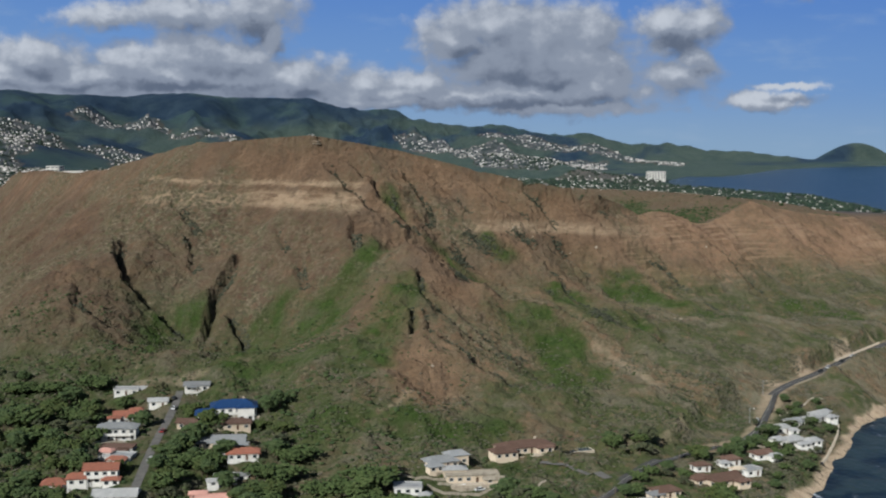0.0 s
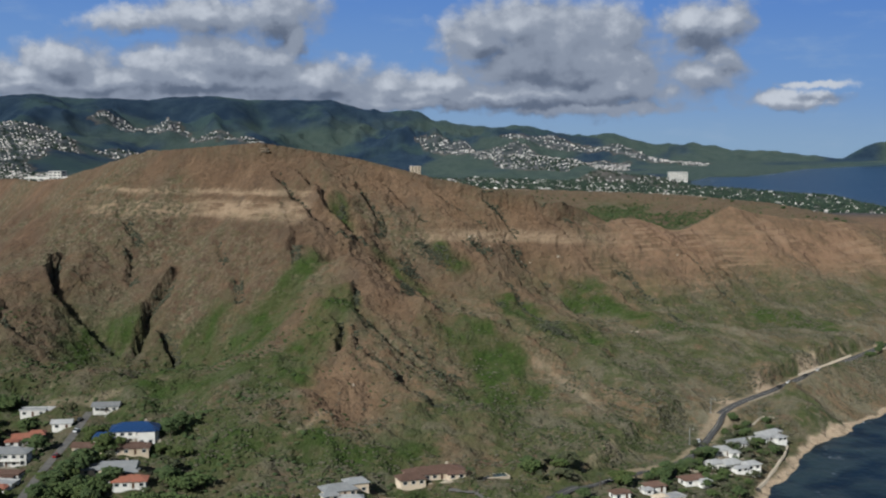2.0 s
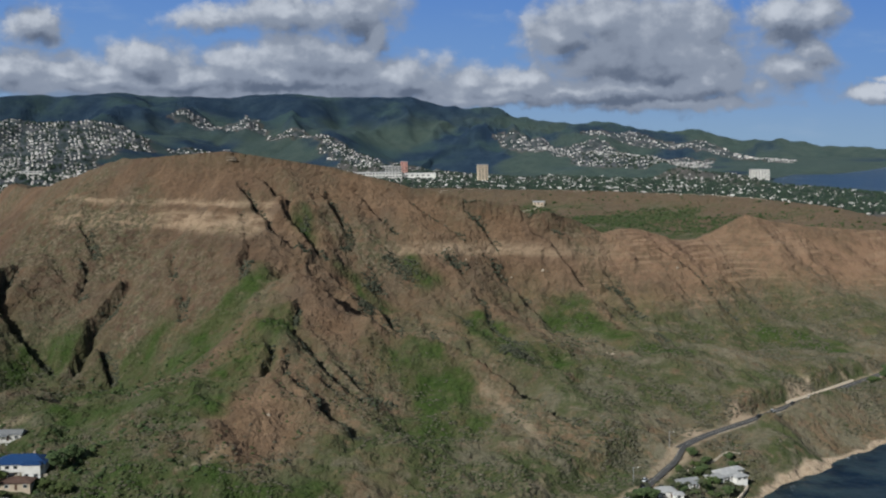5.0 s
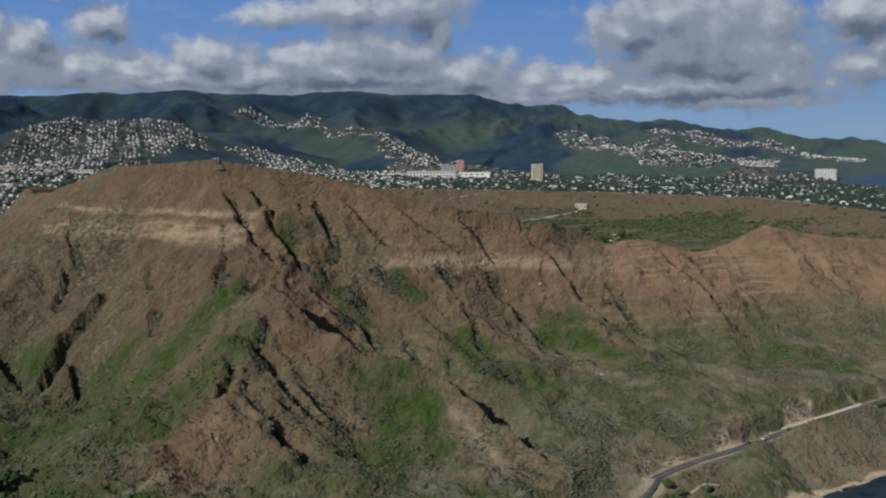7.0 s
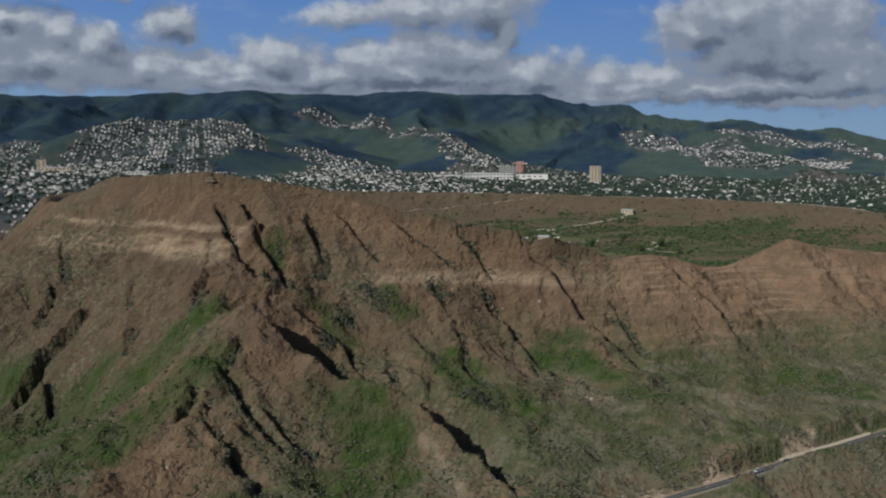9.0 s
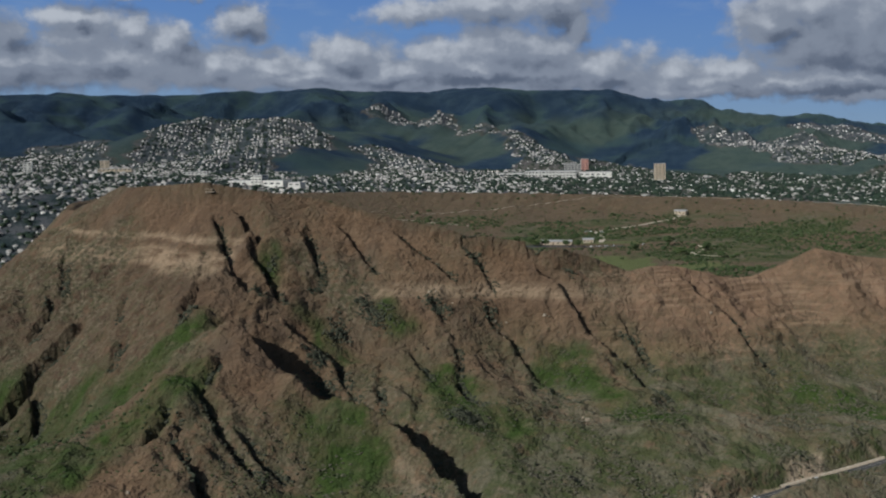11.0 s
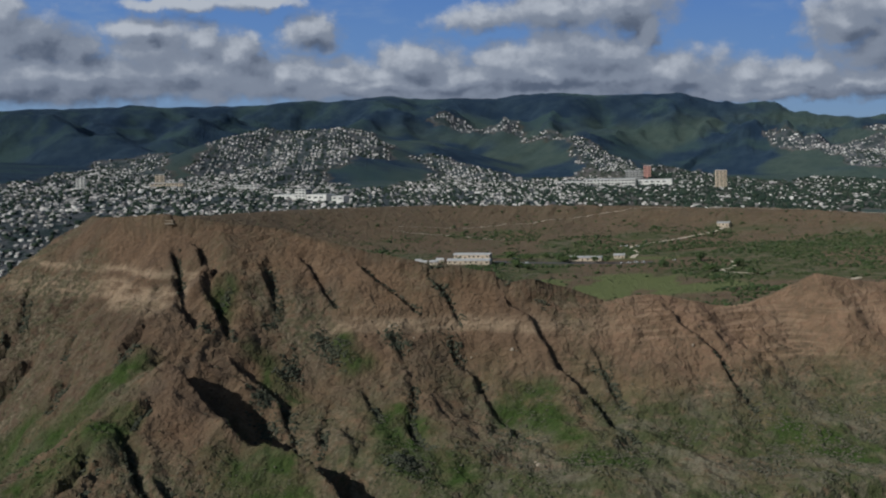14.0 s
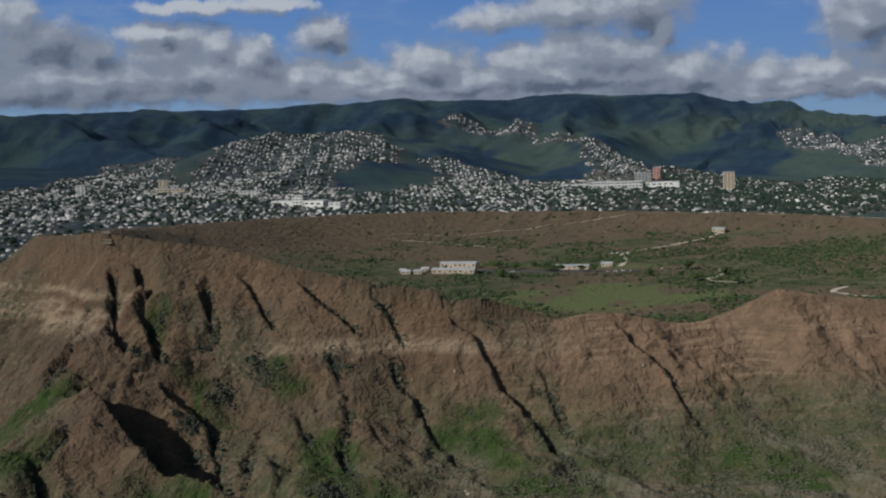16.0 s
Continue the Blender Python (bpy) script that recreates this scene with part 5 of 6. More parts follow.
def house(x, y, turn, w, d, storeys, wall, cover, shape, label, wings=(), balcony=False, patio=False, porch=0.0, chimney=False):
    """A house: walls on a plinth, roof, windows with panes, a door; wing: a lower part beside it."""
    zs = [ground_z(x + a * w * 0.4, y + b * d * 0.4) for a in (-1, 1) for b in (-1, 1)]
    top = thing("house", pose(x, y, max(zs) * 0.35 + min(zs) * 0.65, 0, 0, turn), label, "house")
    h = 2.6 * storeys
    part("wall", boxes((0, 0, -3, w, d, h + 3)), wall, top)
    if shape == "flat":
        part("roof", flat_roof(w, d, 0.35), cover, top, at=pose(0, 0, h))
    else:
        part("roof", hip_roof(w, d, min(w, d) * 0.24, 0.7, 1.0 if shape == "gable" else 0.5), cover, top, at=pose(0, 0, h))
    n = max(2, int(w / 3.0))
    for s in range(storeys):
        for i in range(n):
            px = (i + 0.5) * w / n - w / 2
            if s == 0 and i == n // 2:
                part("door", DOOR_LEAF, DOOR, top, at=pose(px, -d / 2 - 0.03, 0.05))
            else:
                window(top, pose(px, -d / 2 - 0.03, 0.8 + 2.6 * s))
        for k in range(max(1, int(d / 4))):
            py = (k + 0.5) * d / max(1, int(d / 4)) - d / 2
            window(top, pose(w / 2 + 0.03, py, 0.8 + 2.6 * s, 0, 0, 90))
            window(top, pose(-w / 2 - 0.03, py, 0.8 + 2.6 * s, 0, 0, -90))
    for wx, wy, ww, wd, wh, wc in wings:
        side = part("wing", boxes((wx, wy, -3, ww, wd, wh + 3)), wall, top)
        part("roof", hip_roof(ww, wd, min(ww, wd) * 0.22, 0.6, 0.6), wc, side, at=pose(wx, wy, wh))
        for k in range(max(1, int(ww / 3))):
            window(side, pose(wx + (k + 0.5) * ww / max(1, int(ww / 3)) - ww / 2, wy - wd / 2 - 0.03, 0.8))
    if porch:
        out = part("porch", boxes((porch, -d / 2 - 1.4, 2.35, w * 0.45, 2.8, 0.18)), cover, top)
        for k in (-0.2, 0, 0.2):
            part("post", boxes((porch + k * w, -d / 2 - 2.6, -1.5, 0.2, 0.2, 3.85)), WHITE, out)
    if chimney:
        part("chimney", boxes((w * 0.22, d * 0.1, h, 0.9, 0.9, min(w, d) * 0.24 + 0.9)), STONE, top)
    if balcony:
        deck = part("balcony", boxes((0, -d / 2 - 0.9, 2.45, w * 0.8, 1.8, 0.2)), CONCRETE, top)
        part("railing", boxes((0, -d / 2 - 1.75, 2.65, w * 0.8, 0.1, 0.9)), WHITE, deck)
        for s in (-1, 0, 1):
            part("post", boxes((s * w * 0.38, -d / 2 - 1.7, -1.5, 0.25, 0.25, 4.2)), WHITE, deck)
    if patio:
        part("terrace", boxes((0, -d / 2 - 2.0, -3, w * 0.9, 4.0, 3.1)), STONE, top)
    return top


house(-90, 541, 10, 19, 11, 2, WHITE, BLUE, "hip", "large white two-storey house with a blue tiled roof", [(5, -6.5, 7, 4, 5.6, BLUE), (-12, -3, 8, 8, 3.0, BLUE)], balcony=True, chimney=True)
house(-113, 579, 6, 11, 6, 1, WHITE, GREYROOF, "gable", "long low white house with a grey roof", porch=-2.0)
house(-145, 578, 4, 11, 6, 1, WHITE, WHITEROOF, "flat", "low white house under dark trees, flat roofed", [(8, 1, 6, 5, 2.3, WHITEROOF)])
house(-127, 561, 10, 8, 5, 1, WHITE, WHITEROOF, "gable", "small white cottage beside the lane")
house(-139, 547, 14, 8, 7, 1, WHITE, TILE, "gable", "white house with an orange tiled roof", [(5.5, 2, 6, 6, 3.6, TILE), (-4, -4, 5, 4, 2.2, TILE)], porch=2.0)
house(-134, 517, 3, 16, 8, 2, WHITE, GREYROOF, "hip", "long white two-storey house with a grey roof", [(-6, -5, 5, 4, 2.5, WHITEROOF)], balcony=True)
house(-130, 502, -3, 13, 6, 1, WHITE, BROWN, "flat", "dark-roofed low house with a white parapet", porch=2.5)
house(-126, 488, -6, 11, 7, 1, WHITE, WHITEROOF, "flat", "white and pink house with terraces among trees", [(1, -5, 7, 5, 2.4, TILE), (-6, 2, 5, 5, 3.6, PINK)], patio=True)
house(-127, 466, 8, 12, 8, 2, WHITE, TILE, "gable", "white mission-style house with terracotta roofs", [(-8.5, -2, 7, 7, 2.6, TILE), (4, -6, 6, 4, 2.4, TILE)], balcony=True, chimney=True)
house(-144, 463, 12, 8, 7, 1, WHITE, TILE, "hip", "small white annex with a terracotta roof", porch=1.5)
house(-88, 528, 8, 14, 7, 1, CREAM, BROWN, "hip", "low house with a wide brown shingle roof", [(-9, -1, 6, 5, 2.2, BROWN)])
house(-107, 527, -4, 8, 6, 1, CREAM, BROWN, "gable", "small cream house with a faded brown roof", porch=1.0)
house(-86, 503, 6, 13, 9, 1, CREAM, GREYROOF, "gable", "cream house with a broad grey gabled roof", [(-10, 0, 8, 7, 2.4, GREYROOF), (5, -6, 6, 5, 2.3, GREYROOF)], chimney=True)
house(-78, 489, 8, 12, 7, 1, WHITE, TILE, "hip", "white bungalow with a red tiled roof among trees", [(-7, 1, 5, 5, 2.2, WHITEROOF)])
house(-83, 449, 10, 13, 8, 1, PINK, PINK, "flat", "flat-roofed pink house with a roof terrace", [(-5, 6, 6, 4, 3.0, PINK), (5, -6, 6, 4, 2.2, WHITEROOF)])
house(-82, 472, 14, 8, 6, 1, WHITE, WHITEROOF, "flat", "small white house half hidden by trees", [(6, 2, 5, 4, 2.3, GREYROOF), (-5, -3, 4, 4, 2.0, WHITEROOF)])
house(-117, 447, 5, 15, 8, 1, WHITE, WHITEROOF, "gable", "long white house with a pale blue-white roof")
house(-1, 493, 24, 12, 8, 1, CREAM, GREYROOF, "hip", "cream two-storey house with a grey roof on a lawn", [(8, 3, 8, 7, 3.6, GREYROOF), (-5, -6, 6, 4, 2.2, GREYROOF)], patio=True)
house(34, 526, 20, 24, 9, 1, CREAM, BROWN, "hip", "long cream house with a dark brown roof", [(-12, -6, 10, 8, 2.5, BROWN), (7, -5, 7, 4, 2.4, BROWN)], patio=True, chimney=True)
house(-13, 463, 2, 10, 7, 2, WHITE, WHITEROOF, "flat", "white cube-shaped house with dark window openings", [(6, -3, 5, 5, 2.5, WHITEROOF)], balcony=True)
house(11, 482, 8, 20, 7, 1, CREAM, CONCRETE, "flat", "sand-coloured terraced house with stone retaining walls", [(-6, 5, 9, 5, 3.6, WHITEROOF), (8, -5, 8, 4, 1.8, CONCRETE)], patio=True)
house(189, 634, 32, 9, 7, 1, WHITE, WHITEROOF, "hip", "white beach house with several pale roofs above the sand", [(-8, -3, 6, 6, 2.3, WHITEROOF), (3, -6, 6, 4, 2.0, WHITEROOF), (7, 2, 5, 5, 2.8, WHITEROOF)], porch=-2.0)
house(161, 578, 26, 9, 7, 1, WHITE, WHITEROOF, "hip", "large white beach house with pale hipped roofs", [(7, -5, 7, 6, 2.4, WHITEROOF), (-8, 1, 6, 6, 3.2, WHITEROOF), (0, -7, 6, 4, 2.0, WHITEROOF)])
house(161, 597, 10, 7, 6, 1, WHITE, WHITEROOF, "hip", "small white beach cottage among palms", [(4, -4, 4, 4, 2.0, WHITEROOF)])
house(171, 614, 28, 8, 5, 1, WHITE, GREYROOF, "gable", "pale cottage behind the sea wall", porch=1.0)
house(113, 506, 30, 14, 9, 1, CREAM, BROWN, "gable", "cream house with a sun-bleached brown roof", [(-8, 5, 8, 7, 2.6, BROWN), (5, -6, 6, 4, 2.2, BROWN)])
house(86, 484, 24, 10, 7, 1, CREAM, BROWN, "hip", "low house with a brown roof behind a hedge", [(-6, -2, 5, 5, 2.2, GREYROOF)])
house(76, 468, 15, 9, 6, 1, WHITE, WHITEROOF, "hip", "small white house with a bright white roof", [(5, -3, 5, 4, 2.2, WHITEROOF)])
house(107, 521, 20, 7, 5, 1, WHITE, BROWN, "hip", "small dark-roofed house in a dense garden")
house(122, 535, 24, 8, 6, 1, WHITE, BROWN, "hip", "dark-roofed garden house near the beach", [(-5, -3, 4, 4, 2.1, WHITEROOF)])
house(139, 548, 24, 8, 6, 1, WHITE, BROWN, "gable", "dark-roofed white house above the beach", [(4, -4, 5, 4, 2.1, WHITEROOF)])
house(128, 523, 30, 8, 6, 1, WHITE, WHITEROOF, "flat", "small white flat-roofed house near the beach", [(-5, 2, 5, 4, 2.8, CREAM)])


# ---- roads, walls, cars ----
verts, faces = ribbon(ROAD, 2.5, 0.14, 4.0)
tagged(new("road", quick_mesh("road", verts, faces, ASPHALT)), "grey asphalt coast road curving along the slope", "road", kind="structure")
verts, faces = ribbon(ROAD, 0.09, 0.17, 4.0)
tagged(new("road_marking", quick_mesh("road_marking", verts, faces, PAINT)), "worn pale centre line of the coast road", "marking", kind="structure")
verts, faces = ribbon(LANE, 1.7, 0.14, 3.0)
tagged(new("road", quick_mesh("road", verts, faces, LANE_TAR)), "narrow grey lane climbing between the houses", "road", kind="structure")
verts, faces = ribbon([(66, 497, 0), (60, 506, 0), (50, 512, 0), (40, 514, 0)], 2.2, 0.2, 3.0)
tagged(new("road", quick_mesh("road", verts, faces, LANE_TAR)), "short grey drive up to the long house", "road", kind="structure")
verts, faces = ribbon(ROAD[13:16], 0.4, -0.6, 3.0, thick=1.7, offset=3.6)
tagged(new("roadside_wall", quick_mesh("roadside_wall", verts, faces, WALL_PALE)), "long pale stone wall above the coast road", "wall", kind="structure")
verts, faces = ribbon(ROAD[11:17], 0.15, -0.3, 3.0, thick=0.7, offset=-3.5)
tagged(new("parapet", quick_mesh("parapet", verts, faces, CONCRETE)), "low pale parapet on the seaward side of the road", "wall", kind="structure")
verts, faces = ribbon([(168, 556, 0), (178, 578, 0), (190, 604, 0), (198, 628, 0)], 0.35, -0.8, 3.0, thick=2.4)
tagged(new("sea_wall", quick_mesh("sea_wall", verts, faces, STONE)), "pale sea wall between gardens and sand", "wall", kind="structure")
for line in ([(-6, 472, 0), (8, 468, 0), (22, 470, 0), (34, 478, 0), (40, 486, 0)], [(-18, 483, 0), (-8, 479, 0), (4, 480, 0)],
             [(-112, 500, 0), (-100, 503, 0), (-94, 506, 0)], [(-100, 535, 0), (-88, 534, 0), (-78, 536, 0)], [(-148, 540, 0), (-136, 538, 0), (-128, 540, 0)], [(-140, 509, 0), (-126, 508, 0)],
             [(150, 592, 0), (160, 588, 0), (170, 592, 0)], [(168, 628, 0), (180, 644, 0), (190, 652, 0), (198, 656, 0)], [(-2, 476, 0), (10, 474, 0), (24, 477, 0)], [(140, 566, 0), (150, 562, 0), (160, 566, 0)]):
    verts, faces = ribbon(line, 0.2, -0.6, 3.0, thick=1.6)
    tagged(new("garden_wall", quick_mesh("garden_wall", verts, faces, CONCRETE)), "low pale retaining wall round a garden", "wall", kind="structure")
DARK_CAR = make_car(CAR_DARK, "dark car on the coast road")
DARK_CAR.matrix_basis = on_ground(236, 747, 52, 0.2)
RED_CAR = make_car(CAR_RED, "red car on the narrow lane")
RED_CAR.matrix_basis = on_ground(-116, 520, 80, 0.2)
for cx, cy, ct in ((247.5, 762.5, 51), (222.5, 728, 53), (-118, 552, 85), (-113, 484, 85), (14, 474, 20), (8, 476, 30), (153, 611, 70)):
    put_car(WHITE_CAR, cx, cy, ct, 0.2)
for cx, cy, ct in ((214.5, 717, 53), (-121, 566, 85), (20, 478, 15), (57, 470, 80)):
    put_car(DARK_CAR, cx, cy, ct, 0.2)
part_pool = thing("swimming_pool", on_ground(58, 531, 20), "small rectangular garden pool with a pale rim", "pool")
part("rim", boxes((0, 0, -0.8, 11, 5.5, 1.1)), STONE, part_pool)
part("water", boxes((0, 0, 0.2, 9.6, 4.2, 0.14)), POOL, part_pool, "still blue-grey pool water")
verts, faces = ribbon([(48, 540, 0), (66, 544, 0), (80, 550, 0)], 0.15, -0.3, 3.0, thick=0.7)
tagged(new("garden_wall", quick_mesh("garden_wall", verts, faces, BROWN)), "low reddish garden wall above the pool", "wall", kind="structure")


def street_lamp(x, y):
    top = thing("street_lamp", on_ground(x, y), "thin grey street lamp beside the road", "street lamp", "street lamps")
    part("pole", boxes((0, 0, 0, 0.22, 0.22, 7.5)), GREYROOF, top)
    part("arm", boxes((0.9, 0, 7.3, 1.8, 0.12, 0.12)), GREYROOF, top)
    part("lamp_head", boxes((1.9, 0, 7.15, 0.7, 0.3, 0.2)), WHITE, top)


for lx, ly in ((148, 606), (166, 653)):
    street_lamp(lx, ly)


def boulder(x, y, size, seed):
    v, f = lump(seed, 0.3, 0.7)
    me = quick_mesh("boulder", v * size, f, ROCK)
    ob = new("boulder", me)
    ob.matrix_basis = on_ground(x, y, seed * 40, size * 0.3)
    tagged(ob, "pale boulder lying on the bare slope", "boulder", "boulders on the slope")


for i, (bx, by, bs) in enumerate(((102.5, 850, 1.7), (-5, 593, 1.4), (45.5, 821, 1.5), (49, 822, 1.2), (187.5, 905, 1.5), (58, 823, 1.0), (140, 765, 1.3), (143, 760, 1.6), (78, 836, 1.2), (84, 838, 1.0))):
    boulder(bx, by, 0.75 * bs, 100 + i)

# ---- trees and shrubs ----
def crown_mesh(name, seed, lobes, spread, height, clumps, size, material):
    """A crown of many small leaf clumps gathered in uneven lobes, with gaps between them."""
    rng = np.random.default_rng(seed)
    cx, cy = rng.normal(0, spread * 0.45, lobes), rng.normal(0, spread * 0.45, lobes)
    cz, r = rng.uniform(height * 0.45, height * 0.95, lobes), rng.uniform(0.30, 0.52, lobes) * spread
    k = rng.integers(0, lobes, clumps)
    way = rng.normal(0, 1, (clumps, 3))
    way /= np.linalg.norm(way, axis=1)[:, None]
    way[:, 2] = np.where(rng.random(clumps) < 0.75, np.abs(way[:, 2]), way[:, 2] * 0.6)
    p = np.stack([cx[k], cy[k], cz[k]], 1) + way * (r[k] * rng.uniform(0.75, 1.1, clumps))[:, None] * np.array([1, 1, 0.75])
    return scatter_mesh(name, p, size * rng.uniform(0.5, 1.2, clumps), size * rng.uniform(0.45, 0.95, clumps), material, seed + 50, sink=0.5)


def limb_mesh(name, seed, height, spread, girth):
    """A tapered trunk that forks into limbs."""
    rng = random.Random(seed)
    bm = bmesh.new()

    def stick(a, b, ra, rb):
        a, b = Vector(a), Vector(b)
        m = Matrix.Translation((a + b) / 2) @ (b - a).to_track_quat("Z", "Y").to_matrix().to_4x4()
        bmesh.ops.create_cone(bm, cap_ends=True, segments=7, radius1=ra, radius2=rb, depth=(b - a).length, matrix=m)

    fork = (rng.uniform(-0.3, 0.3), rng.uniform(-0.3, 0.3), height * 0.42)
    stick((0, 0, -0.6), fork, girth, girth * 0.7)
    for i in range(5):
        a = i * 1.26 + rng.uniform(-0.4, 0.4)
        end = (math.cos(a) * spread * rng.uniform(0.35, 0.6), math.sin(a) * spread * rng.uniform(0.35, 0.6), height * rng.uniform(0.65, 0.9))
        stick(fork, end, girth * 0.55, girth * 0.15)
    return mesh_of(name, bm, BARK)


def make_tree(seed, height, spread, leaf, label, clumps=150, size=0.9, lobes=9):
    t = thing("tree", pose(0, 0, 0), label, "tree", "garden trees")
    part("trunk", limb_mesh("trunk", seed, height, spread, 0.22 + height * 0.012), BARK, t)
    part("crown", crown_mesh("crown", seed, lobes, spread, height, clumps, size, leaf), leaf, t)
    return t


def make_palm(seed, height):
    rng = random.Random(seed)
    t = thing("palm_tree", pose(0, 0, 0), "slender palm tree with a ragged green crown", "palm tree", "garden palms")
    bm = bmesh.new()
    lean = rng.uniform(-0.8, 0.8)
    for i in range(6):
        a, b = Vector((lean * (i / 6) ** 2, 0, height * i / 6)), Vector((lean * ((i + 1) / 6) ** 2, 0, height * (i + 1) / 6))
        m = Matrix.Translation((a + b) / 2) @ (b - a).to_track_quat("Z", "Y").to_matrix().to_4x4()
        bmesh.ops.create_cone(bm, cap_ends=True, segments=7, radius1=0.2 - 0.015 * i, radius2=0.185 - 0.015 * i, depth=(b - a).length * 1.03, matrix=m)
    part("trunk", bm, BARK, t)
    for i in range(15):
        bm = bmesh.new()
        a, lift, length = i * 2.4, rng.uniform(-0.15, 0.9), rng.uniform(2.0, 2.8)
        rows = []
        for k in range(6):
            s = k / 5
            out = length * s
            wide = 0.42 * math.sin(math.pi * min(0.97, s * 0.85 + 0.12))
            z = height + lift * out * 0.6 - 0.38 * out * out * 0.6
            c, q = math.cos(a), math.sin(a)
            rows.append([bm.verts.new((lean + c * out + side * q * wide, q * out - side * c * wide, z - abs(side) * 0.18)) for side in (-1, 0, 1)])
        for r0, r1 in zip(rows[:-1], rows[1:]):
            for j in (0, 1):
                bm.faces.new((r0[j], r0[j + 1], r1[j + 1], r1[j]))
        part("frond", bm, LEAF_OLIVE if i % 3 else LEAF_LIGHT, t)
    return t


TREES = [make_tree(1, 7.5, 5.0, LEAF_DARK, "broad dark green garden tree", 300, 0.85, 11), make_tree(2, 6.0, 4.2, LEAF_MID, "round green garden tree", 240, 0.8, 10),
         make_tree(3, 5.5, 4.0, LEAF_OLIVE, "dull olive tree with an open crown", 200, 0.7), make_tree(4, 6.5, 4.0, LEAF_LIGHT, "fresh yellow-green garden tree", 220, 0.75),
         make_tree(5, 6.5, 9.0, LEAF_MID, "wide spreading green shade tree", 600, 1.15, 26), make_tree(6, 4.2, 3.2, LEAF_OLIVE, "small grey-green tree in the dry scrub", 120, 0.65, 6)]
PALMS = [make_palm(11, 8.0), make_palm(12, 6.5)]
HOUSE_SPOTS = [(o.location.x, o.location.y) for o in scene.objects if o.name.split(".")[0] in ("house", "swimming_pool")]


def plant(models, rng, x, y, lo=0.75, hi=1.3):
    model = rng.choice(models)
    s = rng.uniform(lo, hi)
    ob = copy_thing(model, pose(x, y, ground_z(x, y) - 0.1, 0, 0, rng.uniform(0, 360)))
    ob.scale = (s, s, s * rng.uniform(0.7, 0.95))


def clear_of(x, y, gap):
    if min(math.hypot(x - a, (y - b) * 0.8) for a, b in HOUSE_SPOTS) < gap:
        return False
    for a, b in HOUSE_SPOTS:          # kept free of trees along the camera's starting line of sight
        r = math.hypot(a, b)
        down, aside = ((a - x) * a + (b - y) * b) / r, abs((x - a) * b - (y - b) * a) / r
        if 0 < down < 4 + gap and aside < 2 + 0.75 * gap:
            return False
    p = np.array([x]), np.array([y])
    if x > 118 and along(*p, ROAD)[2][0] > 0:
        return False
    return along(*p, ROAD)[0][0] > 6.5 and along(*p, LANE)[0][0] > 5.0


rng = random.Random(77)
AREAS = [(110, (-225, -60), (430, 612), TREES[:4], 8.0), (34, (-150, -58), (430, 500), [TREES[0], TREES[1], TREES[3]], 7.5), (22, (-45, 60), (425, 475), TREES[:5], 9.0), (26, (60, 150), (440, 545), TREES[:4], 8.0),
         (56, (120, 200), (505, 650), [TREES[2], TREES[5], TREES[0], TREES[1]], 5.0), (18, (-230, -130), (590, 650), [TREES[1], TREES[2], TREES[5]], 6.0)]
for count, (x0, x1), (y0, y1), models, gap in AREAS:
    done = tries = 0
    while done < count and tries < count * 8:
        tries += 1
        x, y = rng.uniform(x0, x1), rng.uniform(y0, y1)
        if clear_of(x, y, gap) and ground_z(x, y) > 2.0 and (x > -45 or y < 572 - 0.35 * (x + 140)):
            plant(models, rng, x, y, *((0.4, 0.7) if x > 118 else (0.7, 1.2)))
            done += 1
for px, py in ((-102, 478), (-93, 481), (-70, 473), (-60, 478), (-47, 463), (-37, 458), (-142, 446), (-154, 497), (-167, 510), (-159, 463), (-112, 468), (-68, 456), (-29, 457), (-160, 540), (-194, 579), (-178, 579), (-163, 585), (-185, 545), (-176, 525), (-56, 497)):
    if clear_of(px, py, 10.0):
        plant([TREES[4]], rng, px, py, 0.65, 0.95)
for px, py in ((-20, 478), (66, 478), (120, 552), (150, 560), (146, 575), (172, 590), (166, 600), (176, 606), (140, 550), (-105, 505), (-70, 480), (-140, 480), (-66, 500), (100, 530), (-150, 530), (48, 516)):
    plant(PALMS, rng, px, py, 0.8, 1.2)
for px, py in ((150, 568), (153, 586), (170, 584), (172, 603), (179, 612), (181, 625), (167, 606), (176, 640), (197, 644), (150, 602), (155, 562), (146, 554), (132, 543), (116, 529), (121, 514), (100, 512), (136, 531), (147, 563), (176, 592), (184, 622), (165, 588), (158, 606), (143, 540), (104, 530), (96, 500), (92, 478)):
    plant([TREES[1], TREES[2], TREES[3], PALMS[0], PALMS[1]], rng, px, py, 0.5, 0.75)
for px, py in ((286, 797), (290, 803), (295, 806), (299, 812), (176, 648), (181, 644), (126, 552), (131, 556), (136, 561), (122, 546), (141, 566), (146, 572), (128, 546), (148, 580), (153, 588), (84, 506), (92, 514), (78, 497), (70, 478)):
    plant([TREES[1], TREES[0]], rng, px, py, 0.6, 0.9)
for px, py in ((-96, 1530), (-118, 1535), (-60, 1520), (-52, 1516), (-44, 1522), (-20, 1520), (-8, 1518), (-95, 1478), (-88, 1462), (-72, 1445), (90, 1520), (-84, 1555), (60, 1480), (110, 1450), (130, 1490), (150, 1440)):
    plant([TREES[0], TREES[1]], rng, px, py, 0.9, 1.5)
for model in TREES + PALMS:
    ob = model
    x, y = rng.uniform(-215, -150), rng.uniform(470, 600)
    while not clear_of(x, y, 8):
        x, y = rng.uniform(-215, -150), rng.uniform(470, 600)
    ob.matrix_basis = pose(x, y, ground_z(x, y) - 0.1)


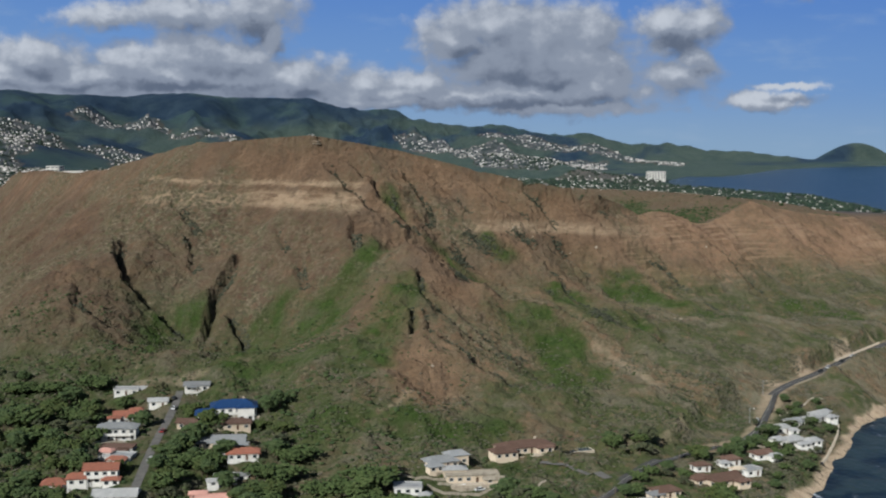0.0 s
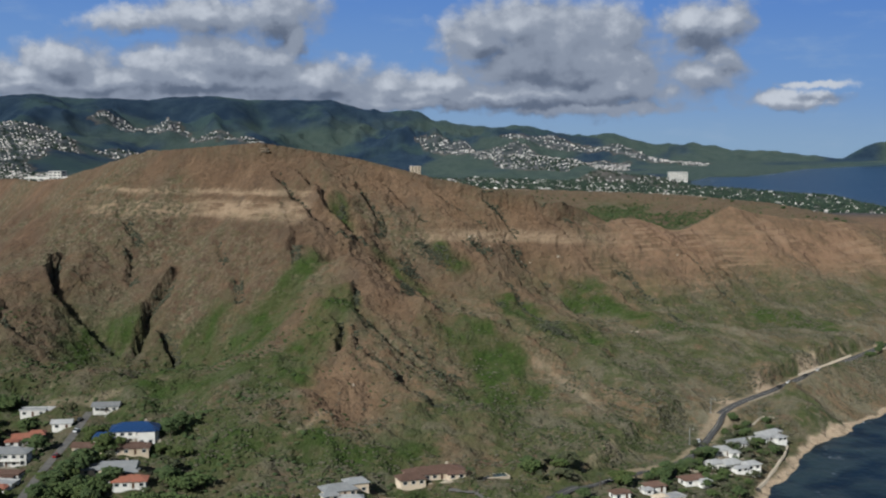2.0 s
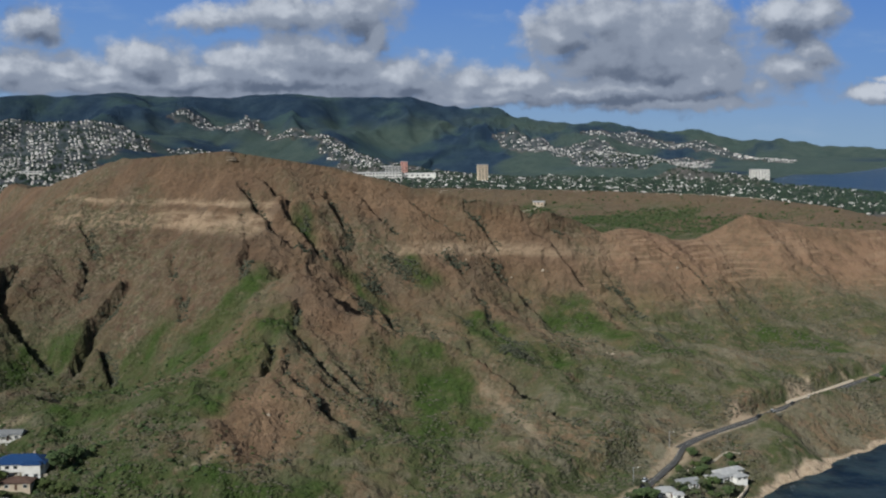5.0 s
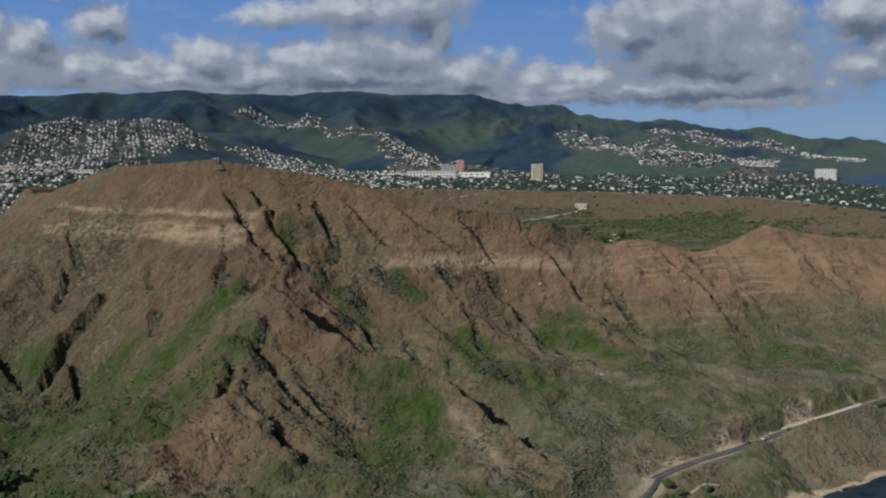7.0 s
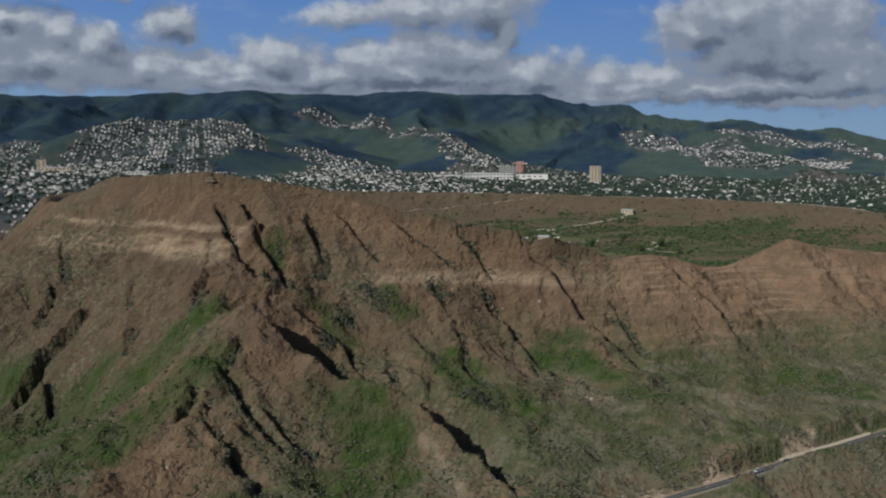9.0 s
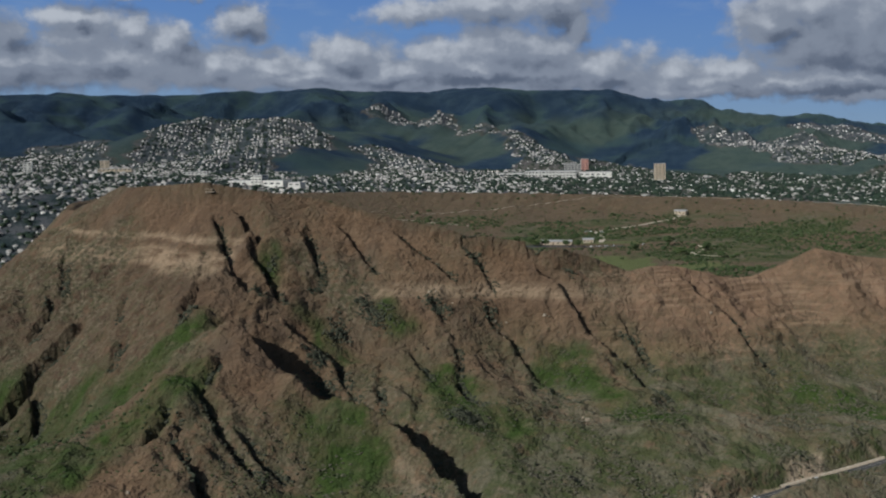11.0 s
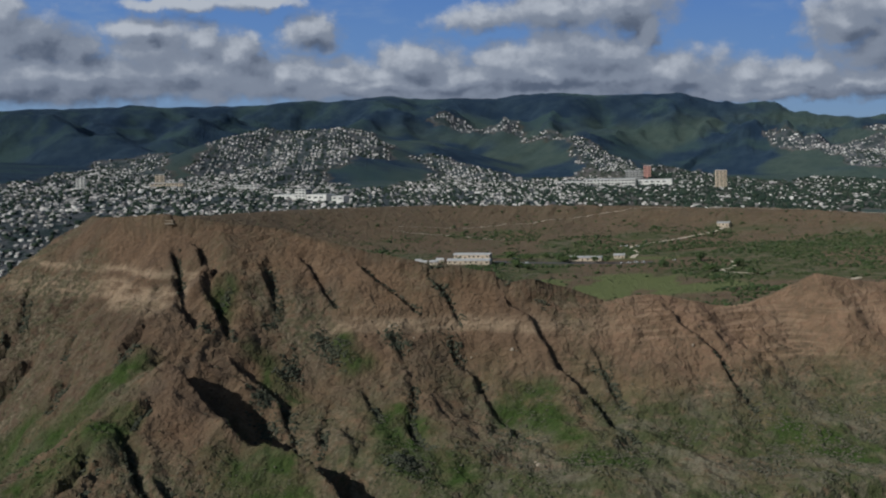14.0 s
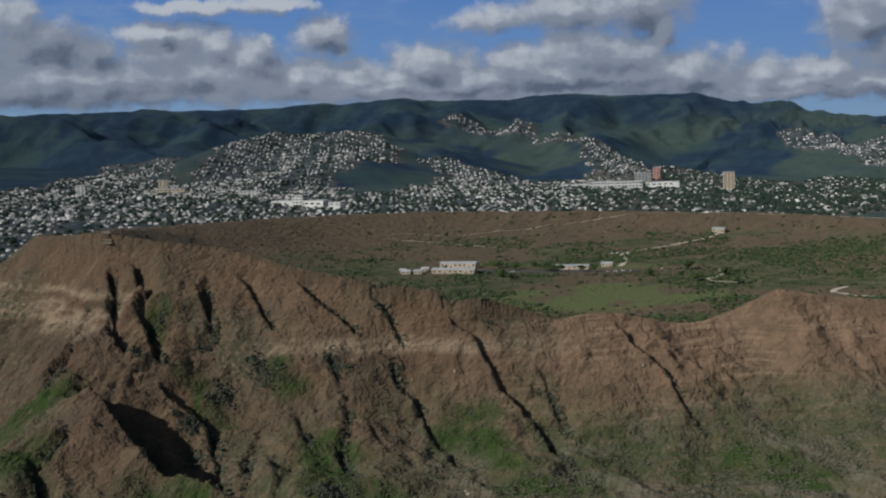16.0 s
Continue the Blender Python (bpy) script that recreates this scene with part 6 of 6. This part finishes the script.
def scrub_cover():
    """Low shrubs over the slopes and the crater floor."""
    rng = np.random.default_rng(21)
    n = 260000
    x, y = rng.uniform(-240, 330, n), rng.uniform(440, 1020, n)
    z, d, s, inside, dc, run = land(x, y)
    rd, ld = along(x, y, ROAD)[0], along(x, y, LANE)[0]
    low = smooth(80, 18, z + 9 * fbm(x, y, 60, 4, 81))
    patchy = smooth(-0.25, 0.45, fbm(x, y, 24, 4, 111))
    gone = np.zeros_like(x)
    for a, b, rx, ry in ((-12, 586, 22, 28), (2, 690, 22, 28), (-45, 745, 30, 26)):
        gone = np.maximum(gone, np.clip(1.3 - np.hypot((x - a) / rx, (y - b) / ry), 0, 1))
    p = (0.05 + (0.42 + 0.35 * smooth(60, 130, x)) * low) * patchy * (1 - 0.85 * smooth(0.2, 0.6, gone))
    keep = (rng.random(n) < p) & ~inside & (dc > 9) & (rd > 6.2) & (ld > 5) & (z > 2)
    for hx, hy in HOUSE_SPOTS:
        keep &= np.hypot(x - hx, y - hy) > 8
    x, y, z = x[keep], y[keep], z[keep]
    # thicker growth along the gullies' floors
    gx_, gy_ = [], []
    for depth, width, line in GULLIES:
        run = sum(math.hypot(b[0] - a[0], b[1] - a[1]) for a, b in zip(line[:-1], line[1:]))
        k = rng.uniform(0.1, 0.95, int(run * 5.0))
        cx, cy = [np.interp(k, np.linspace(0, 1, len(line)), [p[j] for p in line]) for j in (0, 1)]
        dx, dy = line[-1][0] - line[0][0], line[-1][1] - line[0][1]
        o = rng.uniform(0.1, 0.8, len(k)) * width / math.hypot(dx, dy)
        on = fbm(cx, cy, 22, 3, 117) > -0.15
        gx_.append((cx - dy * o)[on]), gy_.append((cy + dx * o)[on])
    for cx, cy, rx, ry in ((25, 793, 9, 7), (17, 797, 5, 4), (51, 816, 8, 6), (75, 836, 6, 5), (10, 776, 6, 9), (11, 746, 5, 9), (20, 734, 6, 8), (61, 857, 5, 4), (110, 879, 4, 3), (-31, 784, 3, 8), (92, 726, 8, 9)):
        k = rng.normal(0, 0.5, (int(rx * ry * 5), 2))
        gx_.append(cx + k[:, 0] * rx), gy_.append(cy + k[:, 1] * ry)
    gx_, gy_ = np.concatenate(gx_), np.concatenate(gy_)
    size = rng.uniform(0.25, 1.05, len(gx_))
    me = scatter_mesh("gully_bushes", np.stack([gx_, gy_, land(gx_, gy_)[0]], 1), size, size * rng.uniform(0.45, 0.8, len(gx_)), GULLY_LEAF, 71)
    tagged(new("gully_bushes", me), "dark green bushes lining the floors of the gullies", "bushes", kind="stuff")
    wet = (rng.random(len(x)) < 0.42 - 0.30 * smooth(90, 170, x))
    for name, m, mat, label in (("dry_shrubs", ~wet, SHRUB, "grey-olive dry shrubs scattered over the crater slope"), ("green_shrubs", wet, SHRUB_GREEN, "green shrubs along the moist foot of the crater")):
        k = m.sum()
        size = rng.uniform(0.3, 0.95 if name == "dry_shrubs" else 0.8, k) * (0.75 + 0.35 * smooth(60, 20, z[m]))
        me = scatter_mesh(name, np.stack([x[m], y[m], z[m]], 1), size, size * rng.uniform(0.32, 0.6, k), mat, 31)
        tagged(new(name, me), label, "shrubs", kind="stuff")
    n = 17000
    x, y = rng.uniform(-235, 200, n), rng.uniform(425, 700, n)
    z, d, s, inside, dc, run = land(x, y)
    yard = np.maximum(smooth(-45, -70, x) * smooth(620, 570, y + 0.2 * (x + 140)), np.maximum(smooth(545, 520, y + 0.35 * x) * smooth(-60, -30, x), smooth(95, 115, x) * smooth(648, 635, y) * (x > 0.55 * (y - 560) + 118)))
    thicket = 0.85 * smooth(20, -50, x) * smooth(700, 640, y) * smooth(-0.1, 0.35, fbm(x, y, 26, 4, 121))
    keep = (rng.random(n) < np.maximum(0.6 * yard, thicket) * (1 - 0.4 * smooth(-62, -50, x) * smooth(30, 10, x))) & (dc > 8) & (along(x, y, ROAD)[0] > 6.0) & (along(x, y, LANE)[0] > 4.6) & (z > 1.5)
    for hx, hy in HOUSE_SPOTS:
        keep &= np.hypot(x - hx, (y - hy + 2) * 0.8) > 8.5
    x, y, z = x[keep], y[keep], z[keep]
    size = rng.uniform(0.6, 1.6, len(x)) * (0.6 + 0.4 * smooth(60, -80, x)) * (1 - 0.25 * smooth(560, 600, y))
    pick = rng.random(len(x)) < 0.5
    for name, m, mat, label in (("garden_bushes", pick, LEAF_DARK, "dense dark green bushes and hedges between the houses"), ("hedges", ~pick, SHRUB_GREEN, "lighter green hedges and garden growth between the houses")):
        me = scatter_mesh(name, np.stack([x[m], y[m], z[m]], 1), size[m], size[m] * rng.uniform(0.4, 0.7, m.sum()), mat, 61)
        tagged(new(name, me), label, "bushes", kind="stuff")
    n = 62000
    x, y = rng.uniform(-440, 430, n), rng.uniform(960, 1940, n)
    z, d, s, inside, dc, run = land(x, y)
    p = smooth(62, 50, z) * smooth(-0.15, 0.3, fbm(x, y, 60, 4, 113)) * 0.9 + 0.08
    lawn = np.maximum(np.exp(-(((x - 60) / 85) ** 2 + ((y - 1330) / 75) ** 2) * 1.5), np.exp(-(((x + 60) / 130) ** 2 + ((y - 1530) / 42) ** 2) * 1.6))
    keep = (rng.random(n) < p * (1 - smooth(0.25, 0.5, lawn))) & inside & (d > 8)
    x, y, z = x[keep], y[keep], z[keep]
    size = rng.uniform(0.5, 1.7, len(x)) * (1 + 0.9 * (rng.random(len(x)) < 0.12))
    me = scatter_mesh("crater_scrub", np.stack([x, y, z], 1), size, size * rng.uniform(0.4, 0.8, len(x)), CRATER_GREEN, 41)
    tagged(new("crater_scrub", me), "dense green thorn scrub on the crater floor", "shrubs", kind="stuff")


scrub_cover()
